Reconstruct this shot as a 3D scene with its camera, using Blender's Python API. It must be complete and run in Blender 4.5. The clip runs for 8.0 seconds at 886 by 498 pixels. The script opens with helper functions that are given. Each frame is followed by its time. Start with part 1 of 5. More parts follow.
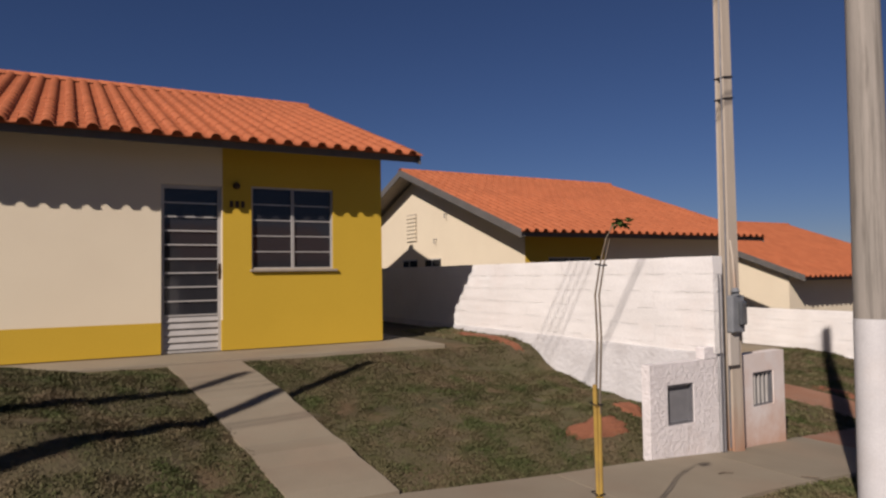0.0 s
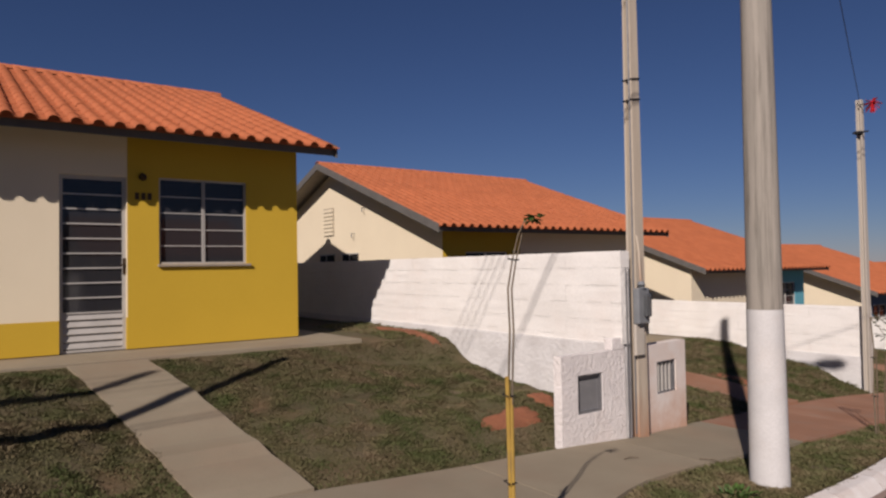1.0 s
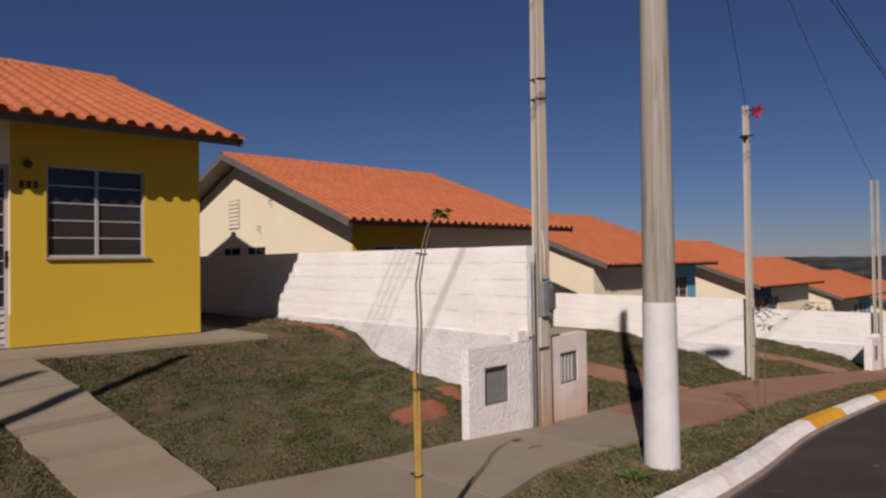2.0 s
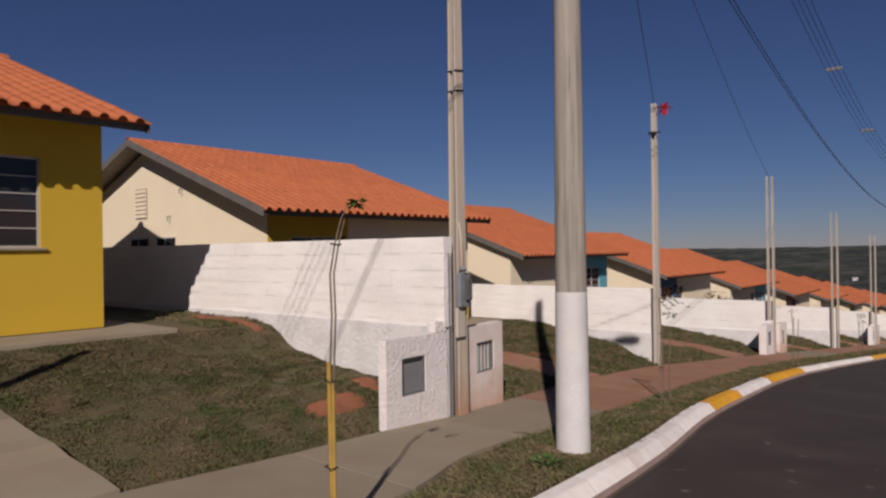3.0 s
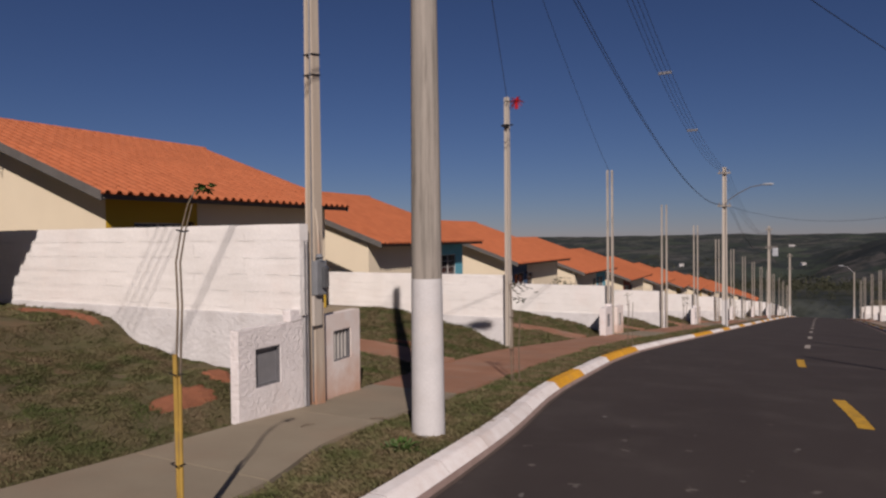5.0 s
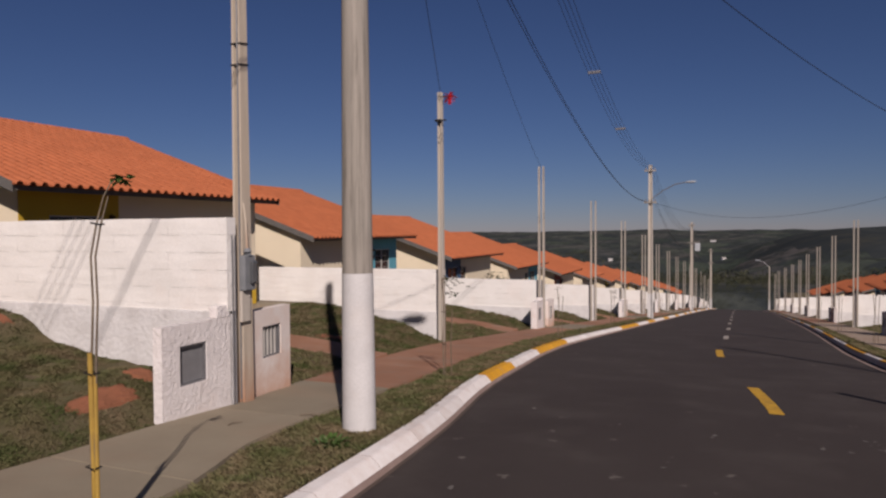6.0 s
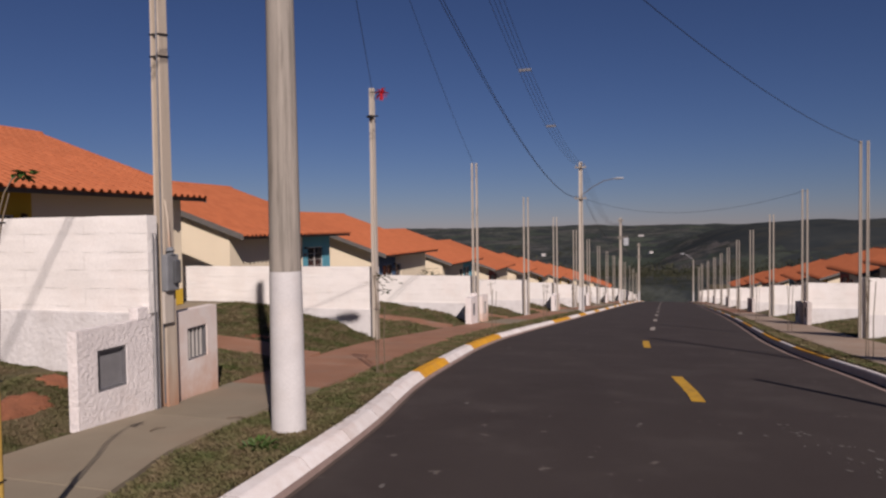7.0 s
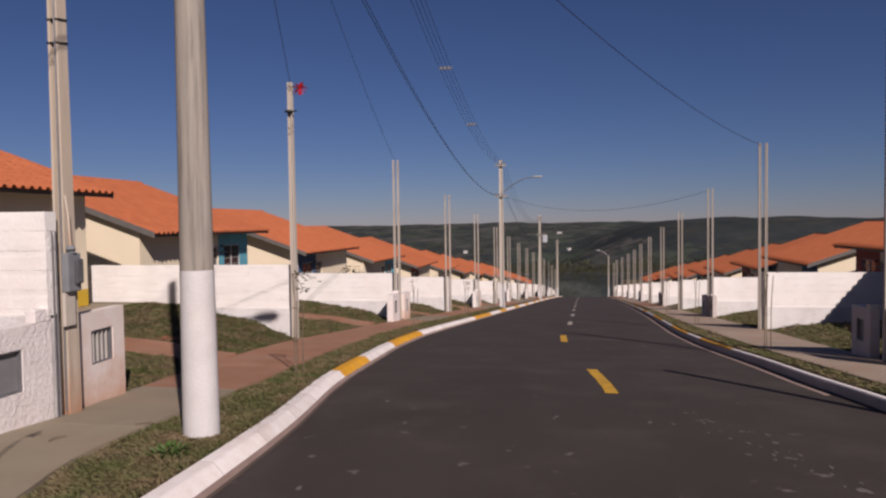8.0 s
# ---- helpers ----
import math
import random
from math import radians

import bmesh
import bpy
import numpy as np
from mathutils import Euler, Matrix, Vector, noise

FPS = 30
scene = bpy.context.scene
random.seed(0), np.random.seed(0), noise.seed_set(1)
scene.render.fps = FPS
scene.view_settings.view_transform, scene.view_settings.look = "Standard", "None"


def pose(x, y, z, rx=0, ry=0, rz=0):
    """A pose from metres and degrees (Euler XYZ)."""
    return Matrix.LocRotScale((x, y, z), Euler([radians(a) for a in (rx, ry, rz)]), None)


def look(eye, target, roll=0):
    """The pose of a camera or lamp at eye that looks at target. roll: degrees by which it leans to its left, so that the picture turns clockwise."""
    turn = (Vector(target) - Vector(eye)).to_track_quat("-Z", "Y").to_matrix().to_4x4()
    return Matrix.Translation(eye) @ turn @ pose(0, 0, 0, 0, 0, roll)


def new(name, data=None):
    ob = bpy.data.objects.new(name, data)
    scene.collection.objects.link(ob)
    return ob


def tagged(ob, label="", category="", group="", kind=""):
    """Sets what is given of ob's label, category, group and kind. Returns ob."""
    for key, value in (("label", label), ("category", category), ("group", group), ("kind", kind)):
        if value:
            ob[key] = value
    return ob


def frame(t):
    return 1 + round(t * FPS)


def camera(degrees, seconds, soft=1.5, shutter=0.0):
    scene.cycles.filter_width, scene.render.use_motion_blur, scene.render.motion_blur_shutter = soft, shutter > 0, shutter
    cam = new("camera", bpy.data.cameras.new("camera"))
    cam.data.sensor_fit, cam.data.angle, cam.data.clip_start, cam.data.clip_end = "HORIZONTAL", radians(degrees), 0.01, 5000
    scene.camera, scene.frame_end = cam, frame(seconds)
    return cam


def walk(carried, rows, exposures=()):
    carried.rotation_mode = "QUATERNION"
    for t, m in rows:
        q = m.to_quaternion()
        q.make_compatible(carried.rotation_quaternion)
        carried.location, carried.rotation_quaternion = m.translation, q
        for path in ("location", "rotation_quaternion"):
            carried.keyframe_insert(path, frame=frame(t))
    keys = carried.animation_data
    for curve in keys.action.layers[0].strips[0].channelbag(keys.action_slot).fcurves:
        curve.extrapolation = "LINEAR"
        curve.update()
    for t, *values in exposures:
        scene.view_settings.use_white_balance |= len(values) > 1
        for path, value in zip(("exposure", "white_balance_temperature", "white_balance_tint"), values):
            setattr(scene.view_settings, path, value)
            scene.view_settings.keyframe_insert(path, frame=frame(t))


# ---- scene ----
# ---- camera and its walk ----
cam = camera(66.3, 8.0, soft=2.4)
walk(cam, [
    (0.0, pose(-0.105, -0.050, 0.008, 92.18, 0.82, 61.00)),
    (0.5, pose(-0.096, -0.048, 0.008, 91.90, 0.68, 57.78)),
    (1.0, pose(-0.086, -0.037, 0.009, 91.60, 0.96, 54.15)),
    (1.5, pose(-0.081, -0.038, 0.012, 91.34, 0.93, 50.25)),
    (3.0, pose(-0.057, -0.006, 0.004, 90.17, 0.81, 39.85)),
    (3.5, pose(-0.060, -0.003, 0.001, 89.89, 0.94, 36.68)),
    (4.0, pose(-0.047, -0.011, 0.000, 89.64, 0.83, 34.20)),
    (4.5, pose(-0.039, -0.017, 0.003, 89.31, 0.75, 31.07)),
    (6.0, pose(0.000, 0.000, 0.000, 88.49, 0.42, 22.45)),
    (6.5, pose(0.023, 0.014, -0.002, 88.33, 0.59, 19.88)),
    (7.0, pose(0.040, 0.043, -0.004, 88.15, 0.85, 17.00)),
    (7.5, pose(0.057, 0.057, -0.003, 87.97, 0.75, 13.77)),
    (8.0, pose(0.070, 0.072, -0.006, 87.83, 0.83, 10.47)),
], exposures=((0.0, 0.14, 6500, 18), (1.5, 0.10, 6500, 18), (3.5, -0.06, 6500, 19), (6.0, -0.02, 6500, 21), (8.0, 0.18, 6500, 23)))

# ---- light: clear sky and a winter sun ----
SUN = Vector((0.66, -1.0, 0.79)).normalized()
world = bpy.data.worlds.new("sky")
scene.world = world
world.use_nodes = True
wn = world.node_tree.nodes
sky = wn.new("ShaderNodeTexSky")
sky.sky_type = "NISHITA"
sky.sun_disc = False
sky.sun_elevation = math.asin(SUN.z)
sky.sun_rotation = math.atan2(SUN.x, SUN.y)
sky.altitude = 600
sky.air_density, sky.dust_density, sky.ozone_density = 0.95, 0.0, 9.5
wn["Background"].inputs["Strength"].default_value = 0.0315
# the clear air of the uplands gives a slightly violet blue
violet = wn.new("ShaderNodeMix")
violet.data_type, violet.blend_type = "RGBA", "MULTIPLY"
violet.inputs["Factor"].default_value = 1.0
violet.inputs["B"].default_value = (1.14, 0.99, 1.03, 1.0)
world.node_tree.links.new(sky.outputs["Color"], violet.inputs["A"])
world.node_tree.links.new(violet.outputs["Result"], wn["Background"].inputs["Color"])
sun = new("sun", bpy.data.lights.new("sun", "SUN"))
sun.data.energy, sun.data.angle, sun.data.color = 4.6, radians(0.53), (1.0, 0.915, 0.81)
sun.matrix_world = look(SUN * 60, (0, 0, 0))


# ---- materials ----
def mat(name, col, col2=None, rough=0.8, scale=4.0, fine=60.0, bump=0.2, bump_scale=None, metal=0.0, island=0.0, per_object=0.0, spec=0.3, stain=None, stain_scale=0.8, stain_amount=0.3, depth=0.01, stretch=None, courses=0.0, splash=None, splash_top=0.4, specks=None):
    """A painted, earthen or stony surface: broad mottling, fine grain, an optional stain and relief."""
    m = bpy.data.materials.new(name)
    m.use_nodes = True
    nt = m.node_tree
    n, ln = nt.nodes, nt.links
    b = n["Principled BSDF"]
    b.inputs["Roughness"].default_value = rough
    b.inputs["Metallic"].default_value = metal
    b.inputs["Specular IOR Level"].default_value = spec
    geo = n.new("ShaderNodeNewGeometry")
    where = geo.outputs["Position"]
    if stretch:
        mp = n.new("ShaderNodeMapping")
        mp.inputs["Scale"].default_value = stretch
        ln.new(where, mp.inputs["Vector"])
        where = mp.outputs["Vector"]
    col2 = col2 or tuple(c * 0.8 for c in col)

    def tex(s, detail=4.0, rough_=0.55):
        t = n.new("ShaderNodeTexNoise")
        t.inputs["Scale"].default_value = s
        t.inputs["Detail"].default_value = detail
        t.inputs["Roughness"].default_value = rough_
        ln.new(where, t.inputs["Vector"])
        return t.outputs["Fac"]

    def ramp(fac, lo, hi):
        r = n.new("ShaderNodeMapRange")
        r.inputs["From Min"].default_value, r.inputs["From Max"].default_value = lo, hi
        ln.new(fac, r.inputs["Value"])
        return r.outputs["Result"]

    def mix(fac, a, c):
        x = n.new("ShaderNodeMix")
        x.data_type = "RGBA"
        if isinstance(fac, float):
            x.inputs["Factor"].default_value = fac
        else:
            ln.new(fac, x.inputs["Factor"])
        for sock, v in ((x.inputs["A"], a), (x.inputs["B"], c)):
            if isinstance(v, tuple):
                sock.default_value = (*v, 1)
            else:
                ln.new(v, sock)
        return x.outputs["Result"]

    def times(a, k):
        x = n.new("ShaderNodeMath")
        x.operation = "MULTIPLY"
        ln.new(a, x.inputs[0])
        x.inputs[1].default_value = k
        return x.outputs[0]

    c = mix(ramp(tex(scale), 0.35, 0.65), col, col2)
    grain = tex(fine, 3.0, 0.7)
    c = mix(times(ramp(grain, 0.3, 0.7), 0.35), c, tuple(v * 0.72 for v in col2))
    if stain:
        c = mix(times(ramp(tex(stain_scale, 6.0, 0.65), 0.5, 0.72), stain_amount), c, stain)
    if specks:
        c = mix(times(ramp(tex(specks[1], 6.0, 0.6), specks[2], specks[2] + 0.05), 0.7), c, specks[0])
    if splash:
        # red earth splashed up from the ground, with a ragged edge
        tc = n.new("ShaderNodeTexCoord")
        sz = n.new("ShaderNodeSeparateXYZ")
        ln.new(tc.outputs["Object"], sz.inputs[0])
        wv = times(tex(6.0, 5.0), -splash_top * 1.1)
        ad = n.new("ShaderNodeMath")
        ln.new(sz.outputs["Z"], ad.inputs[0])
        ln.new(wv, ad.inputs[1])
        c = mix(times(ramp(ad.outputs[0], splash_top * 0.35, -splash_top * 0.55), 0.75), c, splash)
    for amount, node in ((island, geo.outputs["Random Per Island"]), (per_object, None)):
        if amount:
            if node is None:
                node = n.new("ShaderNodeObjectInfo").outputs["Random"]
            hsv = n.new("ShaderNodeHueSaturation")
            ln.new(c, hsv.inputs["Color"])
            r = n.new("ShaderNodeMapRange")
            r.inputs["To Min"].default_value, r.inputs["To Max"].default_value = 1 - amount, 1 + amount
            ln.new(node, r.inputs["Value"])
            ln.new(r.outputs["Result"], hsv.inputs["Value"])
            c = hsv.outputs["Color"]
    ln.new(c, b.inputs["Base Color"])
    if bump:
        bp = n.new("ShaderNodeBump")
        bp.inputs["Strength"].default_value = bump
        bp.inputs["Distance"].default_value = depth
        ln.new(tex(bump_scale or fine, 5.0, 0.65), bp.inputs["Height"])
        if courses:
            # thin irregular bed joints of the blockwork showing through the paint
            sx = n.new("ShaderNodeSeparateXYZ")
            ln.new(geo.outputs["Position"], sx.inputs[0])
            cx = n.new("ShaderNodeCombineXYZ")
            wob = times(tex(2.5, 3.0), 0.05)
            add = n.new("ShaderNodeMath")
            ln.new(sx.outputs["Z"], add.inputs[0])
            ln.new(wob, add.inputs[1])
            ln.new(sx.outputs["X"], cx.inputs[0])
            ln.new(add.outputs[0], cx.inputs[1])
            br = n.new("ShaderNodeTexBrick")
            br.inputs["Scale"].default_value = 1.0
            br.inputs["Brick Width"].default_value = 1.7
            br.inputs["Row Height"].default_value = courses
            br.inputs["Mortar Size"].default_value = 0.0045
            br.inputs["Mortar Smooth"].default_value = 0.4
            ln.new(cx.outputs[0], br.inputs["Vector"])
            part_of = n.new("ShaderNodeMath")
            part_of.operation = "MULTIPLY"
            ln.new(br.outputs["Fac"], part_of.inputs[0])
            ln.new(ramp(tex(4.5, 4.0), 0.45, 0.6), part_of.inputs[1])
            b2 = n.new("ShaderNodeBump")
            b2.invert = True
            b2.inputs["Strength"].default_value = 0.85
            b2.inputs["Distance"].default_value = 0.012
            ln.new(part_of.outputs[0], b2.inputs["Height"])
            ln.new(bp.outputs["Normal"], b2.inputs["Normal"])
            bp = b2
        ln.new(bp.outputs["Normal"], b.inputs["Normal"])
    return m


ASPHALT = mat("asphalt", (0.044, 0.034, 0.030), (0.054, 0.043, 0.038), 0.85, 0.6, 150, 0.5, 220, spec=0.25, stain=(0.095, 0.082, 0.072), stain_scale=0.9, stain_amount=0.35, depth=0.006, specks=((0.17, 0.15, 0.13), 3.2, 0.668))
CONCRETE = mat("walk_concrete", (0.280, 0.240, 0.172), (0.240, 0.20, 0.142), 0.9, 1.3, 90, 0.25, per_object=0.05, stain=(0.27, 0.18, 0.12), stain_amount=0.35, depth=0.004)
PALEWALK = mat("warm_walk_concrete", (0.37, 0.295, 0.225), (0.31, 0.235, 0.175), 0.9, 1.3, 90, 0.25, per_object=0.05, stain=(0.33, 0.18, 0.11), stain_amount=0.5, depth=0.004)
DUSTY = mat("walk_red_dust", (0.35, 0.185, 0.115), (0.28, 0.14, 0.082), 0.95, 1.1, 80, 0.35, per_object=0.06, stain=(0.27, 0.20, 0.15), stain_scale=1.4, stain_amount=0.6, depth=0.006)
SOIL = mat("red_soil", (0.275, 0.105, 0.055), (0.20, 0.080, 0.042), 0.95, 3, 50, 0.6, 25, depth=0.03)
GROUND = mat("turf_ground", (0.084, 0.080, 0.034), (0.125, 0.098, 0.056), 0.95, 2.6, 45, 0.7, 30, stain=(0.19, 0.10, 0.055), stain_scale=0.9, stain_amount=0.55, depth=0.03)
BLADE = mat("grass_blades", (0.054, 0.075, 0.018), (0.142, 0.110, 0.058), 0.75, 2.2, 9, 0.0, island=0.08, stain=(0.175, 0.125, 0.078), stain_scale=1.1, stain_amount=0.7)
WHITE = mat("limewashed_plaster", (0.775, 0.757, 0.725), (0.71, 0.69, 0.655), 0.9, 1.6, 40, 0.3, 14, stain=(0.62, 0.50, 0.43), stain_scale=0.9, stain_amount=0.25, depth=0.015, courses=0.20)
WHITE_LOW = mat("limewashed_footing", (0.66, 0.65, 0.64), (0.58, 0.57, 0.56), 0.92, 2.2, 40, 0.7, 18, stain=(0.45, 0.42, 0.40), stain_scale=2.2, stain_amount=0.4, depth=0.025)
SPLATTER = mat("splatter_render", (0.78, 0.74, 0.72), (0.70, 0.66, 0.64), 0.92, 5, 45, 1.0, 24, stain=(0.62, 0.42, 0.32), stain_scale=1.5, stain_amount=0.3, depth=0.02)
STAINED = mat("dust_stained_plaster", (0.78, 0.73, 0.69), (0.72, 0.63, 0.57), 0.9, 2.0, 60, 0.2, stain=(0.60, 0.36, 0.24), stain_scale=1.6, stain_amount=0.35, splash=(0.50, 0.26, 0.15), splash_top=0.6)
CREAM = mat("cream_wall_paint", (0.71, 0.625, 0.465), (0.67, 0.585, 0.435), 0.85, 0.8, 120, 0.15, depth=0.003)
YELLOW = mat("yellow_wall_paint", (0.53, 0.345, 0.030), (0.50, 0.325, 0.027), 0.8, 0.8, 120, 0.15, depth=0.003)
BLUE = mat("blue_wall_paint", (0.10, 0.34, 0.42), (0.09, 0.30, 0.38), 0.8, 0.8, 120, 0.15, depth=0.003)
NAVY = mat("dark_blue_wall_paint", (0.07, 0.13, 0.22), (0.06, 0.11, 0.19), 0.8, 0.8, 120, 0.15, depth=0.003)
BRICKRED = mat("red_wall_paint", (0.28, 0.06, 0.04), (0.24, 0.05, 0.035), 0.8, 0.8, 120, 0.15, depth=0.003)
TILE = mat("clay_tile", (0.390, 0.117, 0.047), (0.345, 0.101, 0.040), 0.8, 3, 70, 0.2, island=0.07, per_object=0.06, stain=(0.47, 0.18, 0.085), stain_scale=5, stain_amount=0.18, depth=0.004)
FASCIA = mat("grey_fascia_board", (0.125, 0.118, 0.11), (0.105, 0.098, 0.09), 0.7, 6, 60, 0.15)
SOFFIT = mat("soffit_board", (0.34, 0.29, 0.23), (0.28, 0.24, 0.19), 0.8, 5, 60, 0.15)
STEEL = mat("painted_steel", (0.43, 0.41, 0.385), (0.37, 0.355, 0.33), 0.45, 5, 90, 0.05, spec=0.5)
GREYSTEEL = mat("galvanised_mesh", (0.25, 0.25, 0.26), (0.20, 0.20, 0.21), 0.5, 12, 90, 0.2, metal=0.6)
DOORGREY = mat("grey_painted_sheet", (0.20, 0.20, 0.205), (0.17, 0.17, 0.175), 0.55, 9, 120, 0.3, 160, spec=0.4, depth=0.004)
BARERENDER = mat("bare_grey_render", (0.60, 0.565, 0.54), (0.52, 0.485, 0.46), 0.95, 4, 60, 0.6, 24, stain=(0.28, 0.16, 0.10), stain_amount=0.4, depth=0.012)
LIME = mat("spilt_lime", (0.185, 0.170, 0.155), (0.115, 0.104, 0.095), 0.95, 9, 80, 0.2)
# near-black colour that stands in for an unlit room
DARK = mat("painted_dark_inside", (0.012, 0.012, 0.012), rough=0.9, bump=0)
POLE = mat("cast_concrete", (0.36, 0.325, 0.28), (0.275, 0.25, 0.215), 0.9, 3.4, 90, 0.4, 40, stain=(0.12, 0.108, 0.09), stain_scale=4.0, stain_amount=0.95, depth=0.006, stretch=(4.0, 4.0, 0.18))
LIGHTPOST = mat("pale_cast_concrete", (0.50, 0.455, 0.395), (0.43, 0.39, 0.335), 0.9, 3.0, 90, 0.4, 40, stain=(0.30, 0.26, 0.21), stain_scale=4.0, stain_amount=0.4, depth=0.006, stretch=(4.0, 4.0, 0.18))
POSTDUST = mat("dusty_cast_concrete", (0.52, 0.45, 0.36), (0.46, 0.39, 0.31), 0.9, 2.0, 90, 0.4, 40, stain=(0.27, 0.23, 0.18), stain_scale=3.0, stain_amount=0.5, depth=0.006, stretch=(3.0, 3.0, 0.25), splash=(0.34, 0.16, 0.085), splash_top=0.6)
POLEWHITE = mat("white_limewash", (0.58, 0.57, 0.56), (0.51, 0.50, 0.49), 0.9, 3, 60, 0.3, stain=(0.55, 0.46, 0.38), stain_scale=2, stain_amount=0.2, depth=0.006)
KERBWHITE = mat("white_kerb_paint", (0.82, 0.79, 0.76), (0.74, 0.69, 0.65), 0.85, 5, 60, 0.4, per_object=0.06, stain=(0.45, 0.30, 0.22), stain_scale=3, stain_amount=0.35, depth=0.006)
KERBYELLOW = mat("yellow_kerb_paint", (0.72, 0.36, 0.02), (0.62, 0.30, 0.02), 0.8, 5, 60, 0.4, per_object=0.06, stain=(0.45, 0.28, 0.10), stain_scale=3, stain_amount=0.3, depth=0.006)
KERBBARE = mat("dusty_kerb_foot", (0.33, 0.245, 0.215), (0.27, 0.195, 0.165), 0.95, 4, 60, 0.4)
KERBFACE = mat("bare_kerb_concrete", (0.47, 0.43, 0.42), (0.40, 0.365, 0.355), 0.95, 4, 60, 0.4)
LINE = mat("yellow_road_paint", (0.62, 0.36, 0.03), (0.50, 0.28, 0.03), 0.8, 6, 90, 0.3, stain=(0.05, 0.045, 0.04), stain_scale=9, stain_amount=0.6)
WORNLINE = mat("faded_road_paint", (0.42, 0.38, 0.33), (0.33, 0.29, 0.25), 0.85, 6, 90, 0.3, stain=(0.05, 0.045, 0.04), stain_scale=9, stain_amount=0.6)
PLASTIC = mat("grey_meter_plastic", (0.21, 0.22, 0.23), (0.17, 0.18, 0.19), 0.4, 6, 90, 0.05, spec=0.5)
BLACK = mat("black_cable", (0.015, 0.015, 0.017), rough=0.6, bump=0)
METERGLASS = mat("smoked_polycarbonate", (0.10, 0.105, 0.11), rough=0.15, bump=0, spec=0.6)
TWIG = mat("grey_brown_stick", (0.17, 0.13, 0.09), (0.12, 0.09, 0.06), 0.8, 9, 70, 0.2)
GUTTER = mat("dusty_gutter", (0.115, 0.085, 0.07), (0.08, 0.062, 0.052), 0.95, 1.5, 70, 0.3, stain=(0.10, 0.08, 0.07), stain_scale=1.5, stain_amount=0.6, depth=0.005)
BAMBOO = mat("bamboo_stake", (0.42, 0.27, 0.055), (0.33, 0.21, 0.05), 0.6, 9, 70, 0.2)
BARK = mat("sapling_bark", (0.20, 0.16, 0.11), (0.14, 0.11, 0.08), 0.8, 14, 80, 0.3)
LEAF = mat("sapling_leaf", (0.035, 0.075, 0.014), (0.05, 0.095, 0.02), 0.55, 8, 50, 0.1, island=0.3)
WEEDLEAF = mat("weed_leaf", (0.045, 0.085, 0.018), (0.055, 0.100, 0.022), 0.6, 8, 50, 0.1, island=0.25)
DARKLEAF = mat("dark_shrub_leaf", (0.030, 0.045, 0.018), (0.045, 0.06, 0.025), 0.6, 8, 50, 0.1, island=0.3)
WOODS = mat("woodland_leaf", (0.022, 0.030, 0.014), (0.046, 0.045, 0.024), 0.8, 0.1, 2, 0.0, island=0.35)
RED = mat("red_plastic_film", (0.62, 0.03, 0.04), rough=0.5, bump=0)
LAMPGLASS = mat("lamp_housing", (0.55, 0.58, 0.60), rough=0.4, bump=0, metal=0.3)
PORCELAIN = mat("insulator", (0.20, 0.17, 0.15), rough=0.3, bump=0, spec=0.5)
BRASSY = mat("dark_bronze", (0.08, 0.05, 0.03), rough=0.5, bump=0, metal=0.5)


def glass(name, tint):
    m = bpy.data.materials.new(name)
    m.use_nodes = True
    b = m.node_tree.nodes["Principled BSDF"]
    b.inputs["Base Color"].default_value = (*tint, 1)
    b.inputs["Roughness"].default_value = 0.06
    b.inputs["Transmission Weight"].default_value = 0.35
    b.inputs["IOR"].default_value = 1.45
    return m


PANE = glass("window_glass", (0.035, 0.035, 0.04))


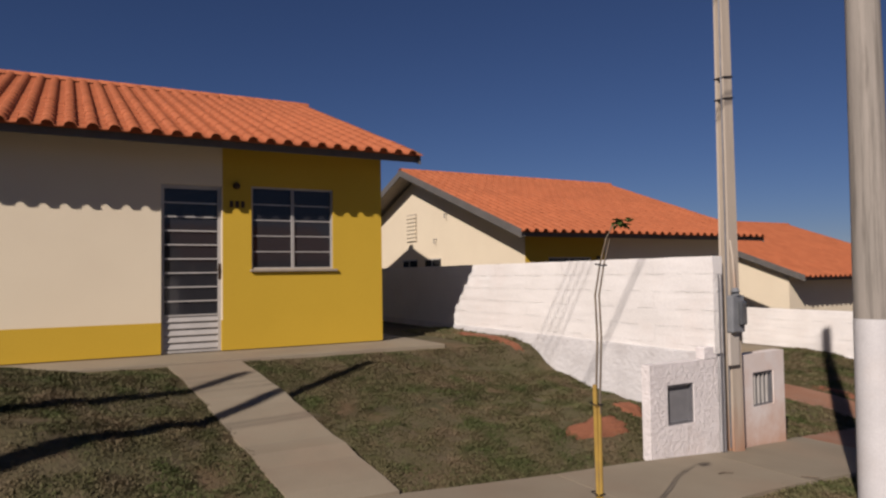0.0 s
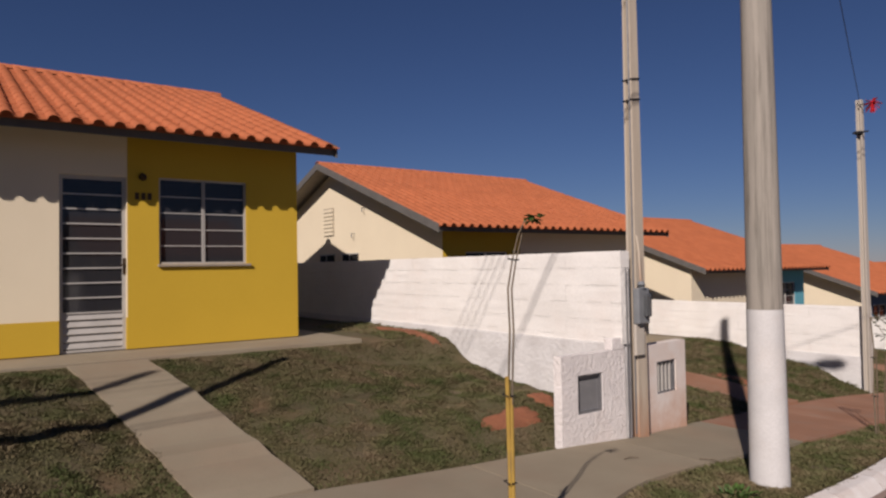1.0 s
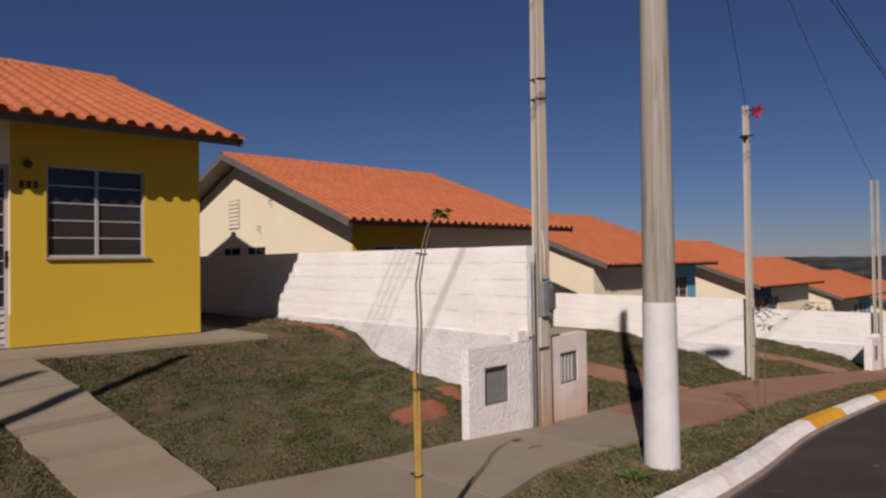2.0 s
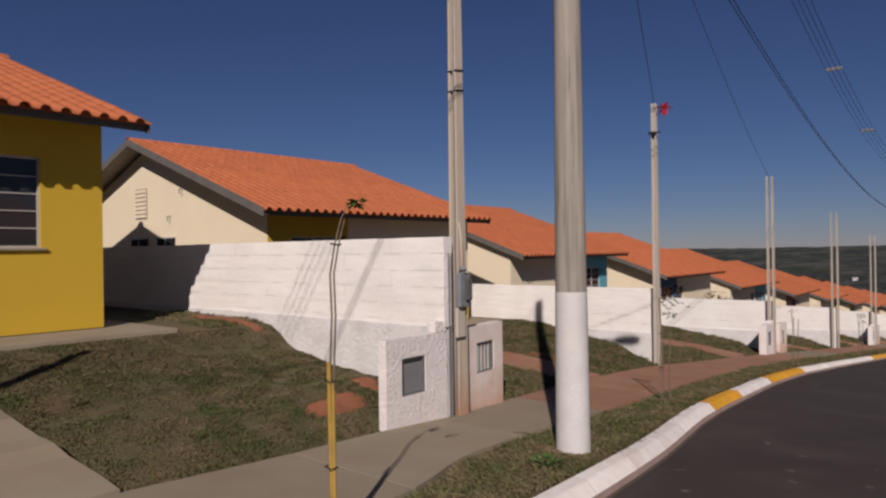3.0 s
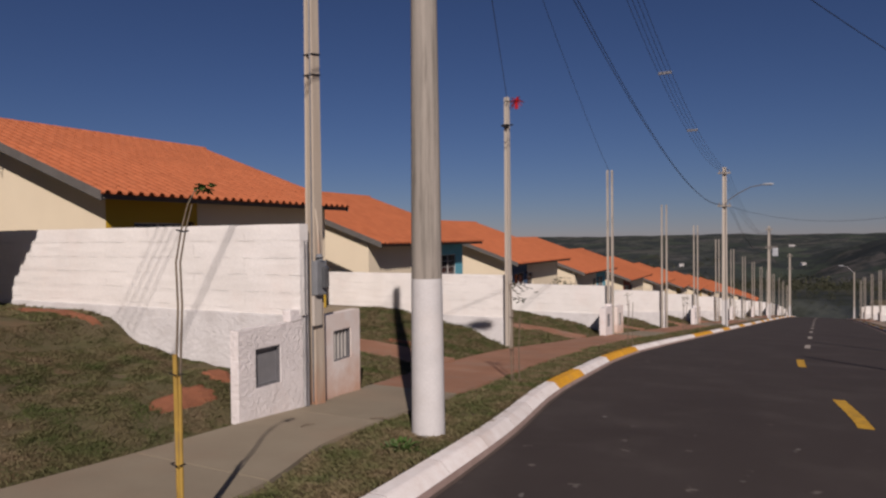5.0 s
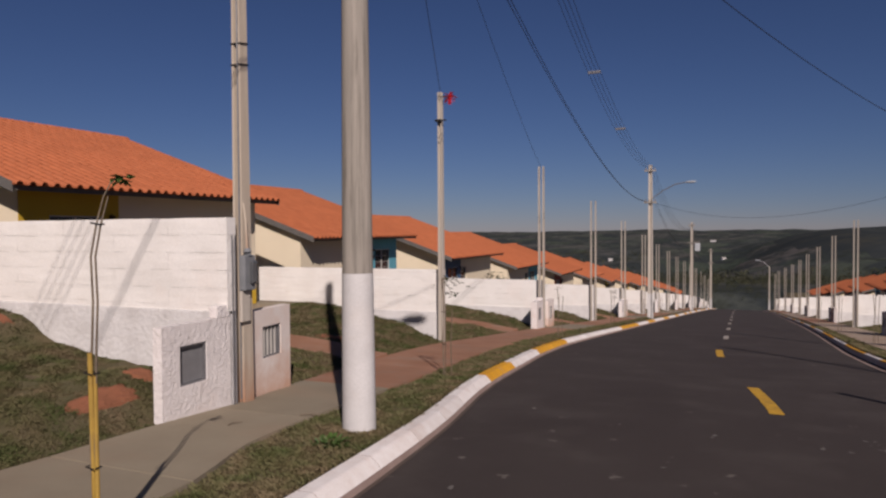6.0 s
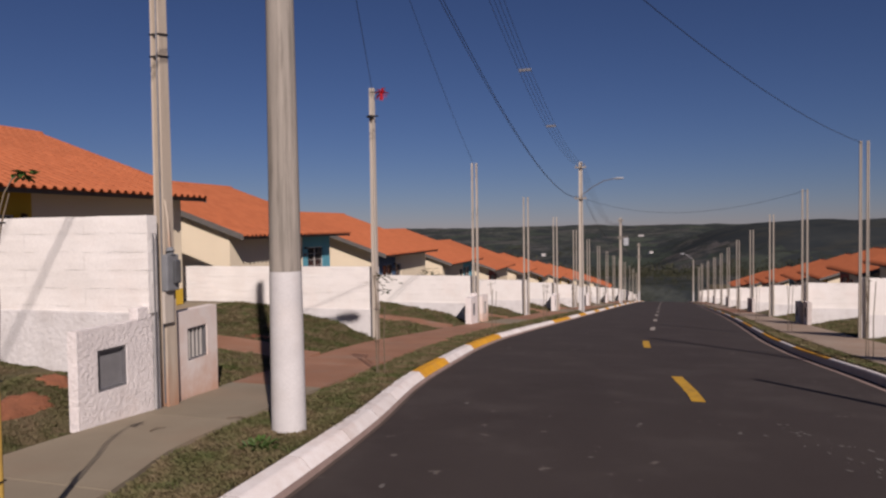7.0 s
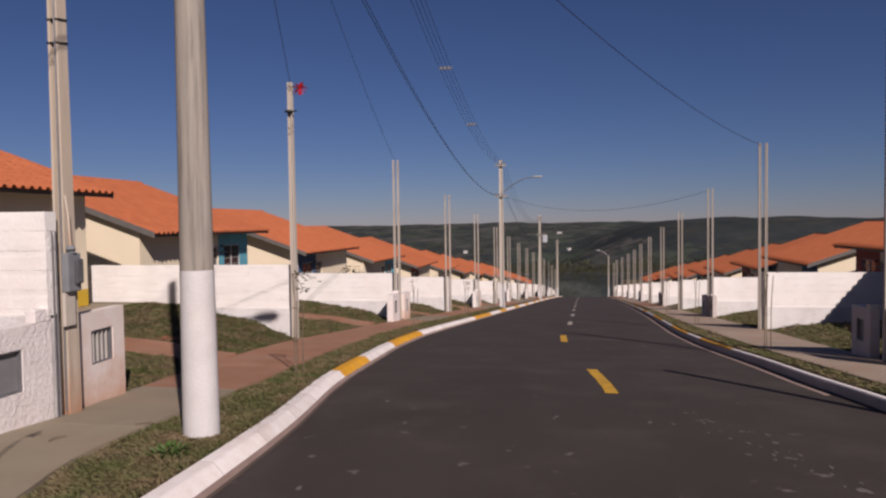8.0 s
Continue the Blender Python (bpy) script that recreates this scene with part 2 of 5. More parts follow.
def far_land():
    """Fields, pasture and woods of the valley, with distance haze put into the colours."""
    m = bpy.data.materials.new("hazed_valley_fields")
    m.use_nodes = True
    nt = m.node_tree
    n, ln = nt.nodes, nt.links
    b = n["Principled BSDF"]
    b.inputs["Roughness"].default_value = 1.0
    b.inputs["Specular IOR Level"].default_value = 0.0
    geo = n.new("ShaderNodeNewGeometry")
    vor = n.new("ShaderNodeTexVoronoi")
    vor.inputs["Scale"].default_value = 0.0070
    stretch = n.new("ShaderNodeMapping")
    stretch.inputs["Scale"].default_value = (1.3, 0.7, 0.0)
    ln.new(geo.outputs["Position"], stretch.inputs["Vector"])
    ln.new(stretch.outputs["Vector"], vor.inputs["Vector"])
    r = n.new("ShaderNodeValToRGB")
    # field tones greyed towards the haze of distance
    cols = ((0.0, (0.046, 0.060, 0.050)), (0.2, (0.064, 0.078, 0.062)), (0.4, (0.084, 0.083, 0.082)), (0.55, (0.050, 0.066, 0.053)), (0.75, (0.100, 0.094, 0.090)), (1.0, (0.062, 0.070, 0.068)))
    for i, (p, c) in enumerate(cols):
        e = r.color_ramp.elements[i] if i < 2 else r.color_ramp.elements.new(p)
        e.position, e.color = p, (*c, 1)
    sep = n.new("ShaderNodeSeparateColor")
    ln.new(vor.outputs["Color"], sep.inputs["Color"])
    ln.new(sep.outputs["Red"], r.inputs["Fac"])
    woods = n.new("ShaderNodeTexNoise")
    woods.inputs["Scale"].default_value = 0.0060
    woods.inputs["Detail"].default_value = 8
    woods.inputs["Roughness"].default_value = 0.72
    ln.new(stretch.outputs["Vector"], woods.inputs["Vector"])
    mr = n.new("ShaderNodeMapRange")
    mr.inputs["From Min"].default_value, mr.inputs["From Max"].default_value = 0.465, 0.54
    ln.new(woods.outputs["Fac"], mr.inputs["Value"])
    mx = n.new("ShaderNodeMix")
    mx.data_type = "RGBA"
    ln.new(mr.outputs["Result"], mx.inputs["Factor"])
    ln.new(r.outputs["Color"], mx.inputs["A"])
    # woods lean blue-grey: haze painted into their base colour
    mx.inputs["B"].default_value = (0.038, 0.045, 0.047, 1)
    scrub = n.new("ShaderNodeTexNoise")
    scrub.inputs["Scale"].default_value = 0.05
    scrub.inputs["Detail"].default_value = 7
    scrub.inputs["Roughness"].default_value = 0.75
    ln.new(geo.outputs["Position"], scrub.inputs["Vector"])
    sr = n.new("ShaderNodeMapRange")
    sr.inputs["From Min"].default_value, sr.inputs["From Max"].default_value = 0.50, 0.60
    sr.inputs["To Max"].default_value = 0.75
    ln.new(scrub.outputs["Fac"], sr.inputs["Value"])
    m2 = n.new("ShaderNodeMix")
    m2.data_type = "RGBA"
    ln.new(sr.outputs["Result"], m2.inputs["Factor"])
    ln.new(mx.outputs["Result"], m2.inputs["A"])
    m2.inputs["B"].default_value = (0.030, 0.035, 0.026, 1)
    ln.new(m2.outputs["Result"], b.inputs["Base Color"])
    return m


VALLEY = far_land()
# bluish base colour paints distance haze over the dark wooded hill
HILL = mat('hazed_wooded_hillside', (0.030, 0.037, 0.041), (0.043, 0.049, 0.050), 1.0, 0.02, 0.15, 0.0, spec=0.0, stain=(0.075, 0.07, 0.052), stain_scale=0.013, stain_amount=0.6)


# ---- helpers for shapes ----
def ob_from(name, bm, material, parent=None, label="", smooth=False):
    me = bpy.data.meshes.new(name)
    bm.normal_update()
    bm.to_mesh(me)
    bm.free()
    me.materials.append(material)
    if smooth:
        me.polygons.foreach_set("use_smooth", [True] * len(me.polygons))
    ob = new(name, me)
    if parent:
        ob.parent = parent
    if label:
        ob["label"] = label
    return ob


def part(name, bm, material, parent, label="", smooth=False):
    return ob_from(name, bm, material, parent, label, smooth)


def base(name, m, label, category, group=""):
    e = new(name)
    e.matrix_world = m
    e.empty_display_size = 0.2
    return tagged(e, label, category, group)


def add_box(bm, x0, x1, y0, y1, z0, z1):
    v = [bm.verts.new((x, y, z)) for z in (z0, z1) for y in (y0, y1) for x in (x0, x1)]
    for q in ((0, 2, 3, 1), (4, 5, 7, 6), (0, 1, 5, 4), (2, 6, 7, 3), (0, 4, 6, 2), (1, 3, 7, 5)):
        bm.faces.new([v[i] for i in q])
    return v


def boxes(*dims, bevel=0.0):
    bm = bmesh.new()
    for d in dims:
        add_box(bm, *d)
    if bevel:
        bmesh.ops.bevel(bm, geom=bm.edges[:], offset=bevel, segments=2, affect="EDGES", profile=0.6)
    return bm


def add_tube(bm, pts, radii, sides=8, cap=True, phase=0.0):
    """A tube along points, each with its radius."""
    rings = []
    for i, p in enumerate(pts):
        p = Vector(p)
        a = Vector(pts[max(i - 1, 0)])
        c = Vector(pts[min(i + 1, len(pts) - 1)])
        t = (c - a).normalized()
        s = t.cross(Vector((0, 0, 1)))
        s = s.normalized() if s.length > 1e-3 else Vector((1, 0, 0))
        u = s.cross(t).normalized()
        r = radii[i] if isinstance(radii, (list, tuple)) else radii
        rings.append([bm.verts.new(p + r * (math.cos(k) * s + math.sin(k) * u)) for k in (phase + 2 * math.pi * j / sides for j in range(sides))])
    for a, c in zip(rings, rings[1:]):
        for j in range(sides):
            bm.faces.new((a[j], a[(j + 1) % sides], c[(j + 1) % sides], c[j]))
    if cap:
        bm.faces.new(rings[0][::-1])
        bm.faces.new(rings[-1])
    return bm


def tube(pts, radii, sides=8, cap=True, phase=0.0):
    return add_tube(bmesh.new(), pts, radii, sides, cap, phase)


def spline(rows):
    """A smooth curve through the rows, kept as a fine table."""
    ys = [r[0] for r in rows]
    xs = [r[1] for r in rows]
    d = [(xs[k + 1] - xs[k]) / (ys[k + 1] - ys[k]) for k in range(len(ys) - 1)]
    m = [d[0]] + [0 if a * c <= 0 else 2 * a * c / (a + c) for a, c in zip(d, d[1:])] + [d[-1]]
    step = 0.1
    table = []
    for j in range(int((ys[-1] - ys[0]) / step) + 2):
        y = min(ys[0] + j * step, ys[-1])
        i = max(k for k in range(len(ys) - 1) if ys[k] <= y)
        h = ys[i + 1] - ys[i]
        u = (y - ys[i]) / h
        table.append((2 * u**3 - 3 * u**2 + 1) * xs[i] + (u**3 - 2 * u**2 + u) * h * m[i] + (3 * u**2 - 2 * u**3) * xs[i + 1] + (u**3 - u**2) * h * m[i + 1])

    def f(y):
        k = min(max((y - ys[0]) / step, 0), len(table) - 1.001)
        i = int(k)
        return table[i] + (table[i + 1] - table[i]) * (k - i)

    return f


# ---- the lie of the land ----
def fall(y):
    u = min(max((y - 2) / 14, 0), 1)
    return 0.06 * y + 0.037 * (14 * (u**3 - u**4 / 2) if y < 16 else 7 + y - 16)


FALL0 = fall(6.05)
CREST = 146.0


def brow(y):
    """The street steepens past its brow."""
    return 0.0007 * max(y - 104, 0) ** 2


def street_z(y):
    """Height of the walk along the street, from the eye's height."""
    if y <= CREST:
        return -1.94 - fall(y) + FALL0 - brow(y)
    return -1.94 - fall(CREST) + FALL0 - brow(CREST) - 0.15 * (y - CREST)


BEND = spline([(-70, 0), (14, 0), (22, 0.06), (32, 0.29), (44, 0.55), (53.6, 0.8), (63, 1.0), (72.6, 1.24), (82, 1.5), (92, 1.83), (105, 2.3), (120, 2.9), (140, 3.8), (165, 5.0)])


def along(rows):
    f = spline(rows)
    return lambda y: f(y) + BEND(y)


KERB_L = along([(-70, 1.5), (-12, -1.5), (0, -2.28), (4.6, -2.62), (6.6, -2.82), (9.6, -3.3), (12.4, -3.58), (16, -3.92), (20, -4.1), (32, -4.1), (140, -4.1)])
KERB_R = along([(-70, 9.5), (-12, 5.6), (0, 4.4), (9, 3.74), (11, 3.56), (13.3, 3.47), (15.5, 3.35), (18, 3.27), (21, 3.28), (25, 3.4), (46, 3.85), (70, 3.9), (85, 3.75), (110, 3.15), (150, 2.6)])
FRONT_L = along([(-70, -1.5), (-12, -4.4), (2, -4.97), (3.7, -5.02), (5, -5.1), (6.2, -5.12), (7.6, -5.38), (11, -5.85), (14.5, -6.25), (25, -6.4), (140, -6.4)])
FRONT_R = along([(-70, 12.0), (-12, 7.6), (0, 6.4), (12.9, 5.45), (22, 5.78), (35, 5.92), (80, 5.92), (98, 5.4), (110, 4.85), (150, 4.3)])
STRIP_L = along([(-70, 0.2), (-12, -3.0), (3.5, -3.5), (5, -3.9), (7.7, -4.08), (10, -4.25), (14.3, -4.7), (25, -5.0), (140, -5.0)])
STRIP_R = along([(-70, 10.4), (-12, 6.3), (0, 5.2), (9, 4.28), (11, 4.12), (16, 4.0), (24, 4.05), (50, 4.45), (85, 4.3), (110, 3.7), (150, 3.15)])
WALLS_L = [-3.35, 6.12] + [15.6 + 9.5 * i for i in range(14)]
TOPS_L = [1.05, 0.17, -0.96, -1.88, -2.79] + [-2.79 - 0.925 * (i + 1) - brow(44.1 + 9.5 * i) for i in range(11)]
WALLS_R = [3.4, 12.9] + [22.2 + 9.5 * i for i in range(11)]
LOTS_L = []   # y0, y1, front wall x, floor z, house y0, accent on far side
PAIR = 19.0
for i in range(16):
    y0 = -12.85 if i == 0 else WALLS_L[i - 1]
    y1 = WALLS_L[i]
    far_side = i % 2 == 1
    if i == 1:
        row = (y0, y1, -9.4, -0.95, -2.44, True)
    elif i == 0:
        row = (y0, y1, -9.0, -0.3, -11.0, False)
    elif i == 2:
        row = (y0, y1, -11.35, -1.86, 7.93, False)
    else:
        n2 = (i - 2) // 2
        hy = (7.93 if not far_side else -1.95) + PAIR * n2 + (0 if not far_side else PAIR)
        hy += 0.3 if i == 3 else 0
        lift = 0.37 if i == 3 else 0.32
        row = (y0, y1, (-11.8 if i == 3 else -11.45) + BEND(hy + 3.25), street_z(hy + 3.25) + lift, hy, far_side)
    LOTS_L.append(row)
LOTS_R = []
for i in range(len(WALLS_R)):
    y0 = -6.1 if i == 0 else WALLS_R[i - 1]
    y1 = WALLS_R[i]
    near_side = i % 2 == 0
    hy = y0 + 2.0 if near_side else y0 + 1.0
    LOTS_R.append((y0, y1, FRONT_R(hy + 3.25) + (4.93 if i == 2 else 5.3 if i == 3 else 5.03), street_z(hy + 3.25) - 0.02, hy, not near_side))


def smooth(u):
    u = min(max(u, 0), 1)
    return u * u * (3 - 2 * u)


def lot_of(lots, y):
    for row in lots:
        if y < row[1]:
            return row
    return lots[-1]


def ridge_of(x, y):
    """The wooded hill on the far side of the valley, 0 to 1."""
    d = math.hypot(x, y)
    side = x + 70 - 0.032 * y + 45 * noise.noise(Vector((x * 0.003, y * 0.003, 4)))
    return smooth(side / 270) * smooth((d - 500) / 800) * (1 - smooth((d - 1700) / 800))


def ground_z(x, y):
    """The natural ground and the graded lots, everywhere."""
    p = street_z(y)
    kl, kr, fl, fr = KERB_L(y), KERB_R(y), FRONT_L(y), FRONT_R(y)
    if y < CREST + 2:
        if kl - 0.24 < x < kr + 0.24:
            return p - 0.42
        if fl - 0.02 < x < fr + 0.02:
            return p - 0.035
        left = x <= fl
        row = lot_of(LOTS_L if left else LOTS_R, y)
        mound = 0.0
        wall_x, floor = row[2], row[3] - 0.035
        start = fl if left else fr
        pad = wall_x + (0.8 if left else -0.8)
        u = (x - start) / (pad - start)
        if left and row[0] == WALLS_L[0]:
            flat = min(max(u, 0), 1)
            bank = 0.39 * smooth(u / 0.28) + 0.40 * smooth((u - 0.3) / 0.85) + 0.21 * smooth((u - 0.78) / 0.17)
            k = smooth((y - 3.2) / 2.4)
            lift = flat * (1 - k) + bank * k
            mound = 0.36 * smooth((1.6 - y) / 2.6) * smooth(u / 0.35) * (1 - smooth((u - 0.72) / 0.26))
        else:
            lift = 0.35 * smooth(u / 0.3) + 0.65 * smooth(u)
        z = p - 0.03 + (floor - p + 0.03) * lift + mound
        z += (0.035 * noise.noise(Vector((x * 1.7, y * 1.7, 3))) + 0.045 * noise.noise(Vector((x * 3.6, y * 3.6, 8)))) * smooth(u * 5) * (1 - smooth(u - 0.2))
        if left and row[0] == WALLS_L[0] and y > 4.6:
            z += 0.13 * max(0.0, noise.noise(Vector((x * 2.3, y * 1.6, 20))) + 0.1) * smooth((y - 4.6) / 0.8) * smooth(u * 4) * (1 - smooth((u - 0.75) / 0.2))
        over = abs(x) - 26
        if over > 0:
            z += (p - z) * smooth(over / 20)
        return z
    # beyond the last houses: down into the valley, then up to far rolling country
    d = math.hypot(x, y)
    z = -14.3 - 60 * smooth((y - CREST) / 620) + 4 * noise.noise(Vector((x * 0.004, y * 0.004, 0)))
    z += 62 * smooth((d - 900) / 3400) + 9 * noise.noise(Vector((x * 0.0011, y * 0.0011, 5))) * smooth((d - 700) / 1500)
    z += (13 * noise.noise(Vector((x * 0.0042, y * 0.0042, 12))) + 5 * noise.noise(Vector((x * 0.011, y * 0.011, 13)))) * smooth((d - 260) / 500)
    ridge = ridge_of(x, y)
    z += 64 * ridge * (1 + 0.07 * noise.noise(Vector((x * 0.003, y * 0.003, 9))))
    t = smooth((y - CREST - 2) / 25)
    return (street_z(min(y, CREST + 60)) - 0.42) * (1 - t) + z * t


def axis(stops):
    """Grid lines: (from, to, step) in turn."""
    out = []
    for a, c, step in stops:
        n = max(1, round((c - a) / step))
        out += [a + (c - a) * i / n for i in range(n)]
    return out + [stops[-1][1]]


def grow(a, c, first, ratio):
    out, s = [a], first
    while out[-1] < c:
        out.append(out[-1] + s)
        s *= ratio
    return out[1:]


def land_sheet():
    xs = axis([(-60, -26, 4), (-26, -12, 1.0), (-12, -2, 0.2), (-2, 3, 1.0), (3, 12, 0.3), (12, 26, 1.0), (26, 60, 4)])
    xs = [-v for v in grow(60, 4800, 8, 1.06)][::-1] + xs + grow(60, 4800, 8, 1.06)
    ys = axis([(-60, -12, 4), (-12, -4, 1), (-4, 16, 0.2), (16, 46, 0.5), (46, CREST, 1.5)]) + grow(CREST, 4800, 2, 1.032)
    for w in (WALLS_L, WALLS_R):
        ys += [v + s for v in w for s in (-0.03, 0.03)]
    ys = sorted(ys)
    ys = [ys[0] - 400, ys[0] - 100] + [v for i, v in enumerate(ys) if i == 0 or v - ys[i - 1] > 0.004]
    verts = [(x, y, ground_z(x, max(y, -60))) for y in ys for x in xs]
    w = len(xs)
    faces = [(j * w + i, j * w + i + 1, (j + 1) * w + i + 1, (j + 1) * w + i) for j in range(len(ys) - 1) for i in range(w - 1)]
    me = bpy.data.meshes.new("ground")
    me.from_pydata(verts, [], faces)
    me.materials.append(GROUND)
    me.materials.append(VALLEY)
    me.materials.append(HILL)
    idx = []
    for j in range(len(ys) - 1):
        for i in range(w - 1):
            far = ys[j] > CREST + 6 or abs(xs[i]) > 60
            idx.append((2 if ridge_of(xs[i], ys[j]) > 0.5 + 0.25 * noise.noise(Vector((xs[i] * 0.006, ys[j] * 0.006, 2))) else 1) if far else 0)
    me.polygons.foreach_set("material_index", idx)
    me.polygons.foreach_set("use_smooth", [True] * len(idx))
    return tagged(new("ground", me), "turf and red earth falling into a wide farmed valley", "ground", kind="structure")


land_sheet()


# ---- road, kerbs and walks ----
def ribbon(name, left, right, y0, y1, step, zfun, material, cols=8, thick=0.25):
    """A paved strip between two curves, with thickness."""
    bm = bmesh.new()
    n = max(1, round((y1 - y0) / step))
    rows = []
    for j in range(n + 1):
        y = y0 + (y1 - y0) * j / n
        a, c = left(y), right(y)
        rows.append([(a + (c - a) * i / cols, y, zfun(a + (c - a) * i / cols, y)) for i in range(cols + 1)])
    top = [[bm.verts.new(p) for p in r] for r in rows]
    low = [[bm.verts.new((p[0], p[1], p[2] - thick)) for p in (r[0], r[-1])] for r in rows]
    for j in range(n):
        for i in range(cols):
            bm.faces.new((top[j][i], top[j][i + 1], top[j + 1][i + 1], top[j + 1][i]))
        bm.faces.new((top[j][0], top[j + 1][0], low[j + 1][0], low[j][0]))
        bm.faces.new((top[j + 1][-1], top[j][-1], low[j][1], low[j + 1][1]))
    bm.faces.new([low[0][0], low[0][1]] + top[0][::-1])
    bm.faces.new([low[n][1], low[n][0]] + top[n])
    return ob_from(name, bm, material)


def road_z(x, y):
    a, c = KERB_L(y), KERB_R(y)
    u = (x - a) / (c - a) * 2 - 1
    return street_z(y) - 0.17 + 0.05 * (1 - u * u)


road = ribbon("road", lambda y: KERB_L(y) - 0.02, lambda y: KERB_R(y) + 0.02, -60, CREST, 0.8, road_z, ASPHALT, 10, 0.2)
tagged(road, "dark new asphalt street running downhill", "road", kind="structure")


def dashes():
    mids = spline([(-20, 1.2), (9.3, 0.62), (11.6, 0.44), (17.2, -0.05), (20, -0.12), (25, 0.0), (60, 0.0), (140, 0.0)])
    k = 0
    y = 1.2
    while y < CREST - 4:
        bm = bmesh.new()
        n = 8
        rows = []
        for j in range(n + 1):
            t = y + 2.4 * j / n
            x = mids(t) + 0.7 * BEND(t)
            w = 0.085 + 0.004 * math.sin(j * 2.3 + k)
            rows.append([bm.verts.new((x + s * w, t, road_z(x + s * w, t) + 0.004)) for s in (-1, 1)])
        for a, c in zip(rows, rows[1:]):
            bm.faces.new((a[0], a[1], c[1], c[0]))
        ob = ob_from("lane_dash", bm, LINE if y < 22 else WORNLINE, road, "" if y < 22 else "faded pale lane dash")
        y += 8.05
        k += 1


dashes()


def lime_spots():
    """Small scattered splashes of lime dried on the asphalt."""
    rng = random.Random(12)
    bm = bmesh.new()
    spots = [(1.45 + 0.75 * u + rng.gauss(0, 0.16), 8.0 - 2.3 * u + rng.gauss(0, 0.22), rng.uniform(0.008, 0.038)) for u in (rng.random() for _ in range(46))]
    spots += [(-0.08, 7.62, 0.04), (-0.48, 6.12, 0.03), (0.91, 7.5, 0.04), (-1.07, 7.74, 0.02), (-1.97, 4.89, 0.04), (2.2, 5.5, 0.06), (-2.2, 8.3, 0.05), (-0.1, 7.5, 0.03)]
    for x, y, r in spots:
        turn = rng.uniform(0, 3.1)
        ring = []
        for k in range(9):
            a = 6.283 * k / 9
            u, v = r * rng.uniform(0.5, 1.2) * math.cos(a), 0.6 * r * rng.uniform(0.5, 1.2) * math.sin(a)
            px, py = x + u * math.cos(turn) - v * math.sin(turn), y + 1.6 * (u * math.sin(turn) + v * math.cos(turn))
            ring.append(bm.verts.new((px, py, road_z(px, py) + 0.005)))
        f = bm.faces.new(ring)
        if f.normal.z < 0:
            f.normal_flip()
    part("lime_spots", bm, LIME, road, "dried pale lime splashes")


lime_spots()


def kerb(name, curve, side, colours):
    """Painted kerb stones, one metre each; side -1 puts the walk on the smaller x."""
    top = tagged(new(name), "precast kerb painted in white and yellow lengths", "kerb", kind="structure")
    y = -14.0
    while y < CREST - 0.5:
        length = 1.0 if y < 60 else 3.0
        mid = y + length / 2
        colour = KERBYELLOW if any(a < mid < c for a, c in colours) else KERBWHITE
        bm = bmesh.new()
        rings = []
        for s in range(3):
            t = y + 0.003 + (length - 0.006) * s / 2
            x0, z = curve(t), street_z(t)
            prof = [(0.0, -0.42), (0.0, -0.046), (0.0, -0.036), (-0.016, -0.02), (-0.09, -0.02), (-0.105, -0.035), (-0.105, -0.42)] if side > 0 else [(0.034, -0.42), (0.034, -0.168), (0.012, -0.115), (-0.075, -0.026), (-0.095, -0.02), (-0.215, -0.02), (-0.23, -0.035), (-0.23, -0.42)]
            rings.append([bm.verts.new((x0 + (px if side < 0 else -px), t, z + pz)) for px, pz in prof])
        for a, c in zip(rings, rings[1:]):
            for i in range(len(a) - 1):
                f = bm.faces.new((a[i], a[i + 1], c[i + 1], c[i]) if side < 0 else (a[i], c[i], c[i + 1], a[i + 1]))
                if i < (2 if side < 0 else 1):
                    f.material_index = 1 if side < 0 else 2
        for r in (rings[0], rings[-1]):
            bm.faces.new(r).material_index = 1
        ob = part("kerb_stone", bm, colour, top)
        ob.data.materials.append(KERBBARE)
        ob.data.materials.append(KERBFACE)
        y += length
    return top


def alternating(first, lengths, end):
    out, y, k = [], first, 0
    while y < end:
        a = lengths[k % len(lengths)]
        out.append((y, y + a))
        y += a + lengths[(k + 1) % len(lengths)]
        k += 2
    return out


kerb("kerb_left", KERB_L, -1, [(9.5, 12.1), (15.3, 18.7), (29.2, 33.9)] + alternating(38, [3, 5], CREST))
kerb("kerb_right", KERB_R, 1, [(15.4, 18.0), (20, 24.5), (28, 33)] + alternating(38, [3, 5], CREST))


for gname, gmat, ga, gb in (("gutter_left", GUTTER, lambda y: KERB_L(y) + 0.036, lambda y: KERB_L(y) + 0.075), ("gutter_right", KERBBARE, lambda y: KERB_R(y) - 0.225, lambda y: KERB_R(y) - 0.14)):
    g = ribbon(gname, ga, gb, -14 if gname == "gutter_left" else 9.9, CREST - 1, 1.0, lambda x, y: road_z(x, y) + 0.006, gmat, 2, 0.05)
    tagged(g, "dusty concrete gutter strip beside the kerb", "gutter", kind="structure")


def walk_z(x, y):
    return street_z(y) + 0.004 * math.sin(y * 1.3) + 0.004


def slabs(name, left, right, dusty, plain):
    top = tagged(new(name), "concrete footway poured in bays, partly under red dust", "footway", kind="structure")
    y = -13.0
    k = 0
    while y < CREST - 1:
        length = 2.1 if y < 60 else 8.0
        mid = y + length / 2
        ob = ribbon("slab", left, right, y + 0.008, y + length - 0.008, 0.35, walk_z, DUSTY if any(a < mid < c for a, c in dusty) else plain, 4, 0.12)
        ob.parent = top
        y += length
        k += 1
    return top


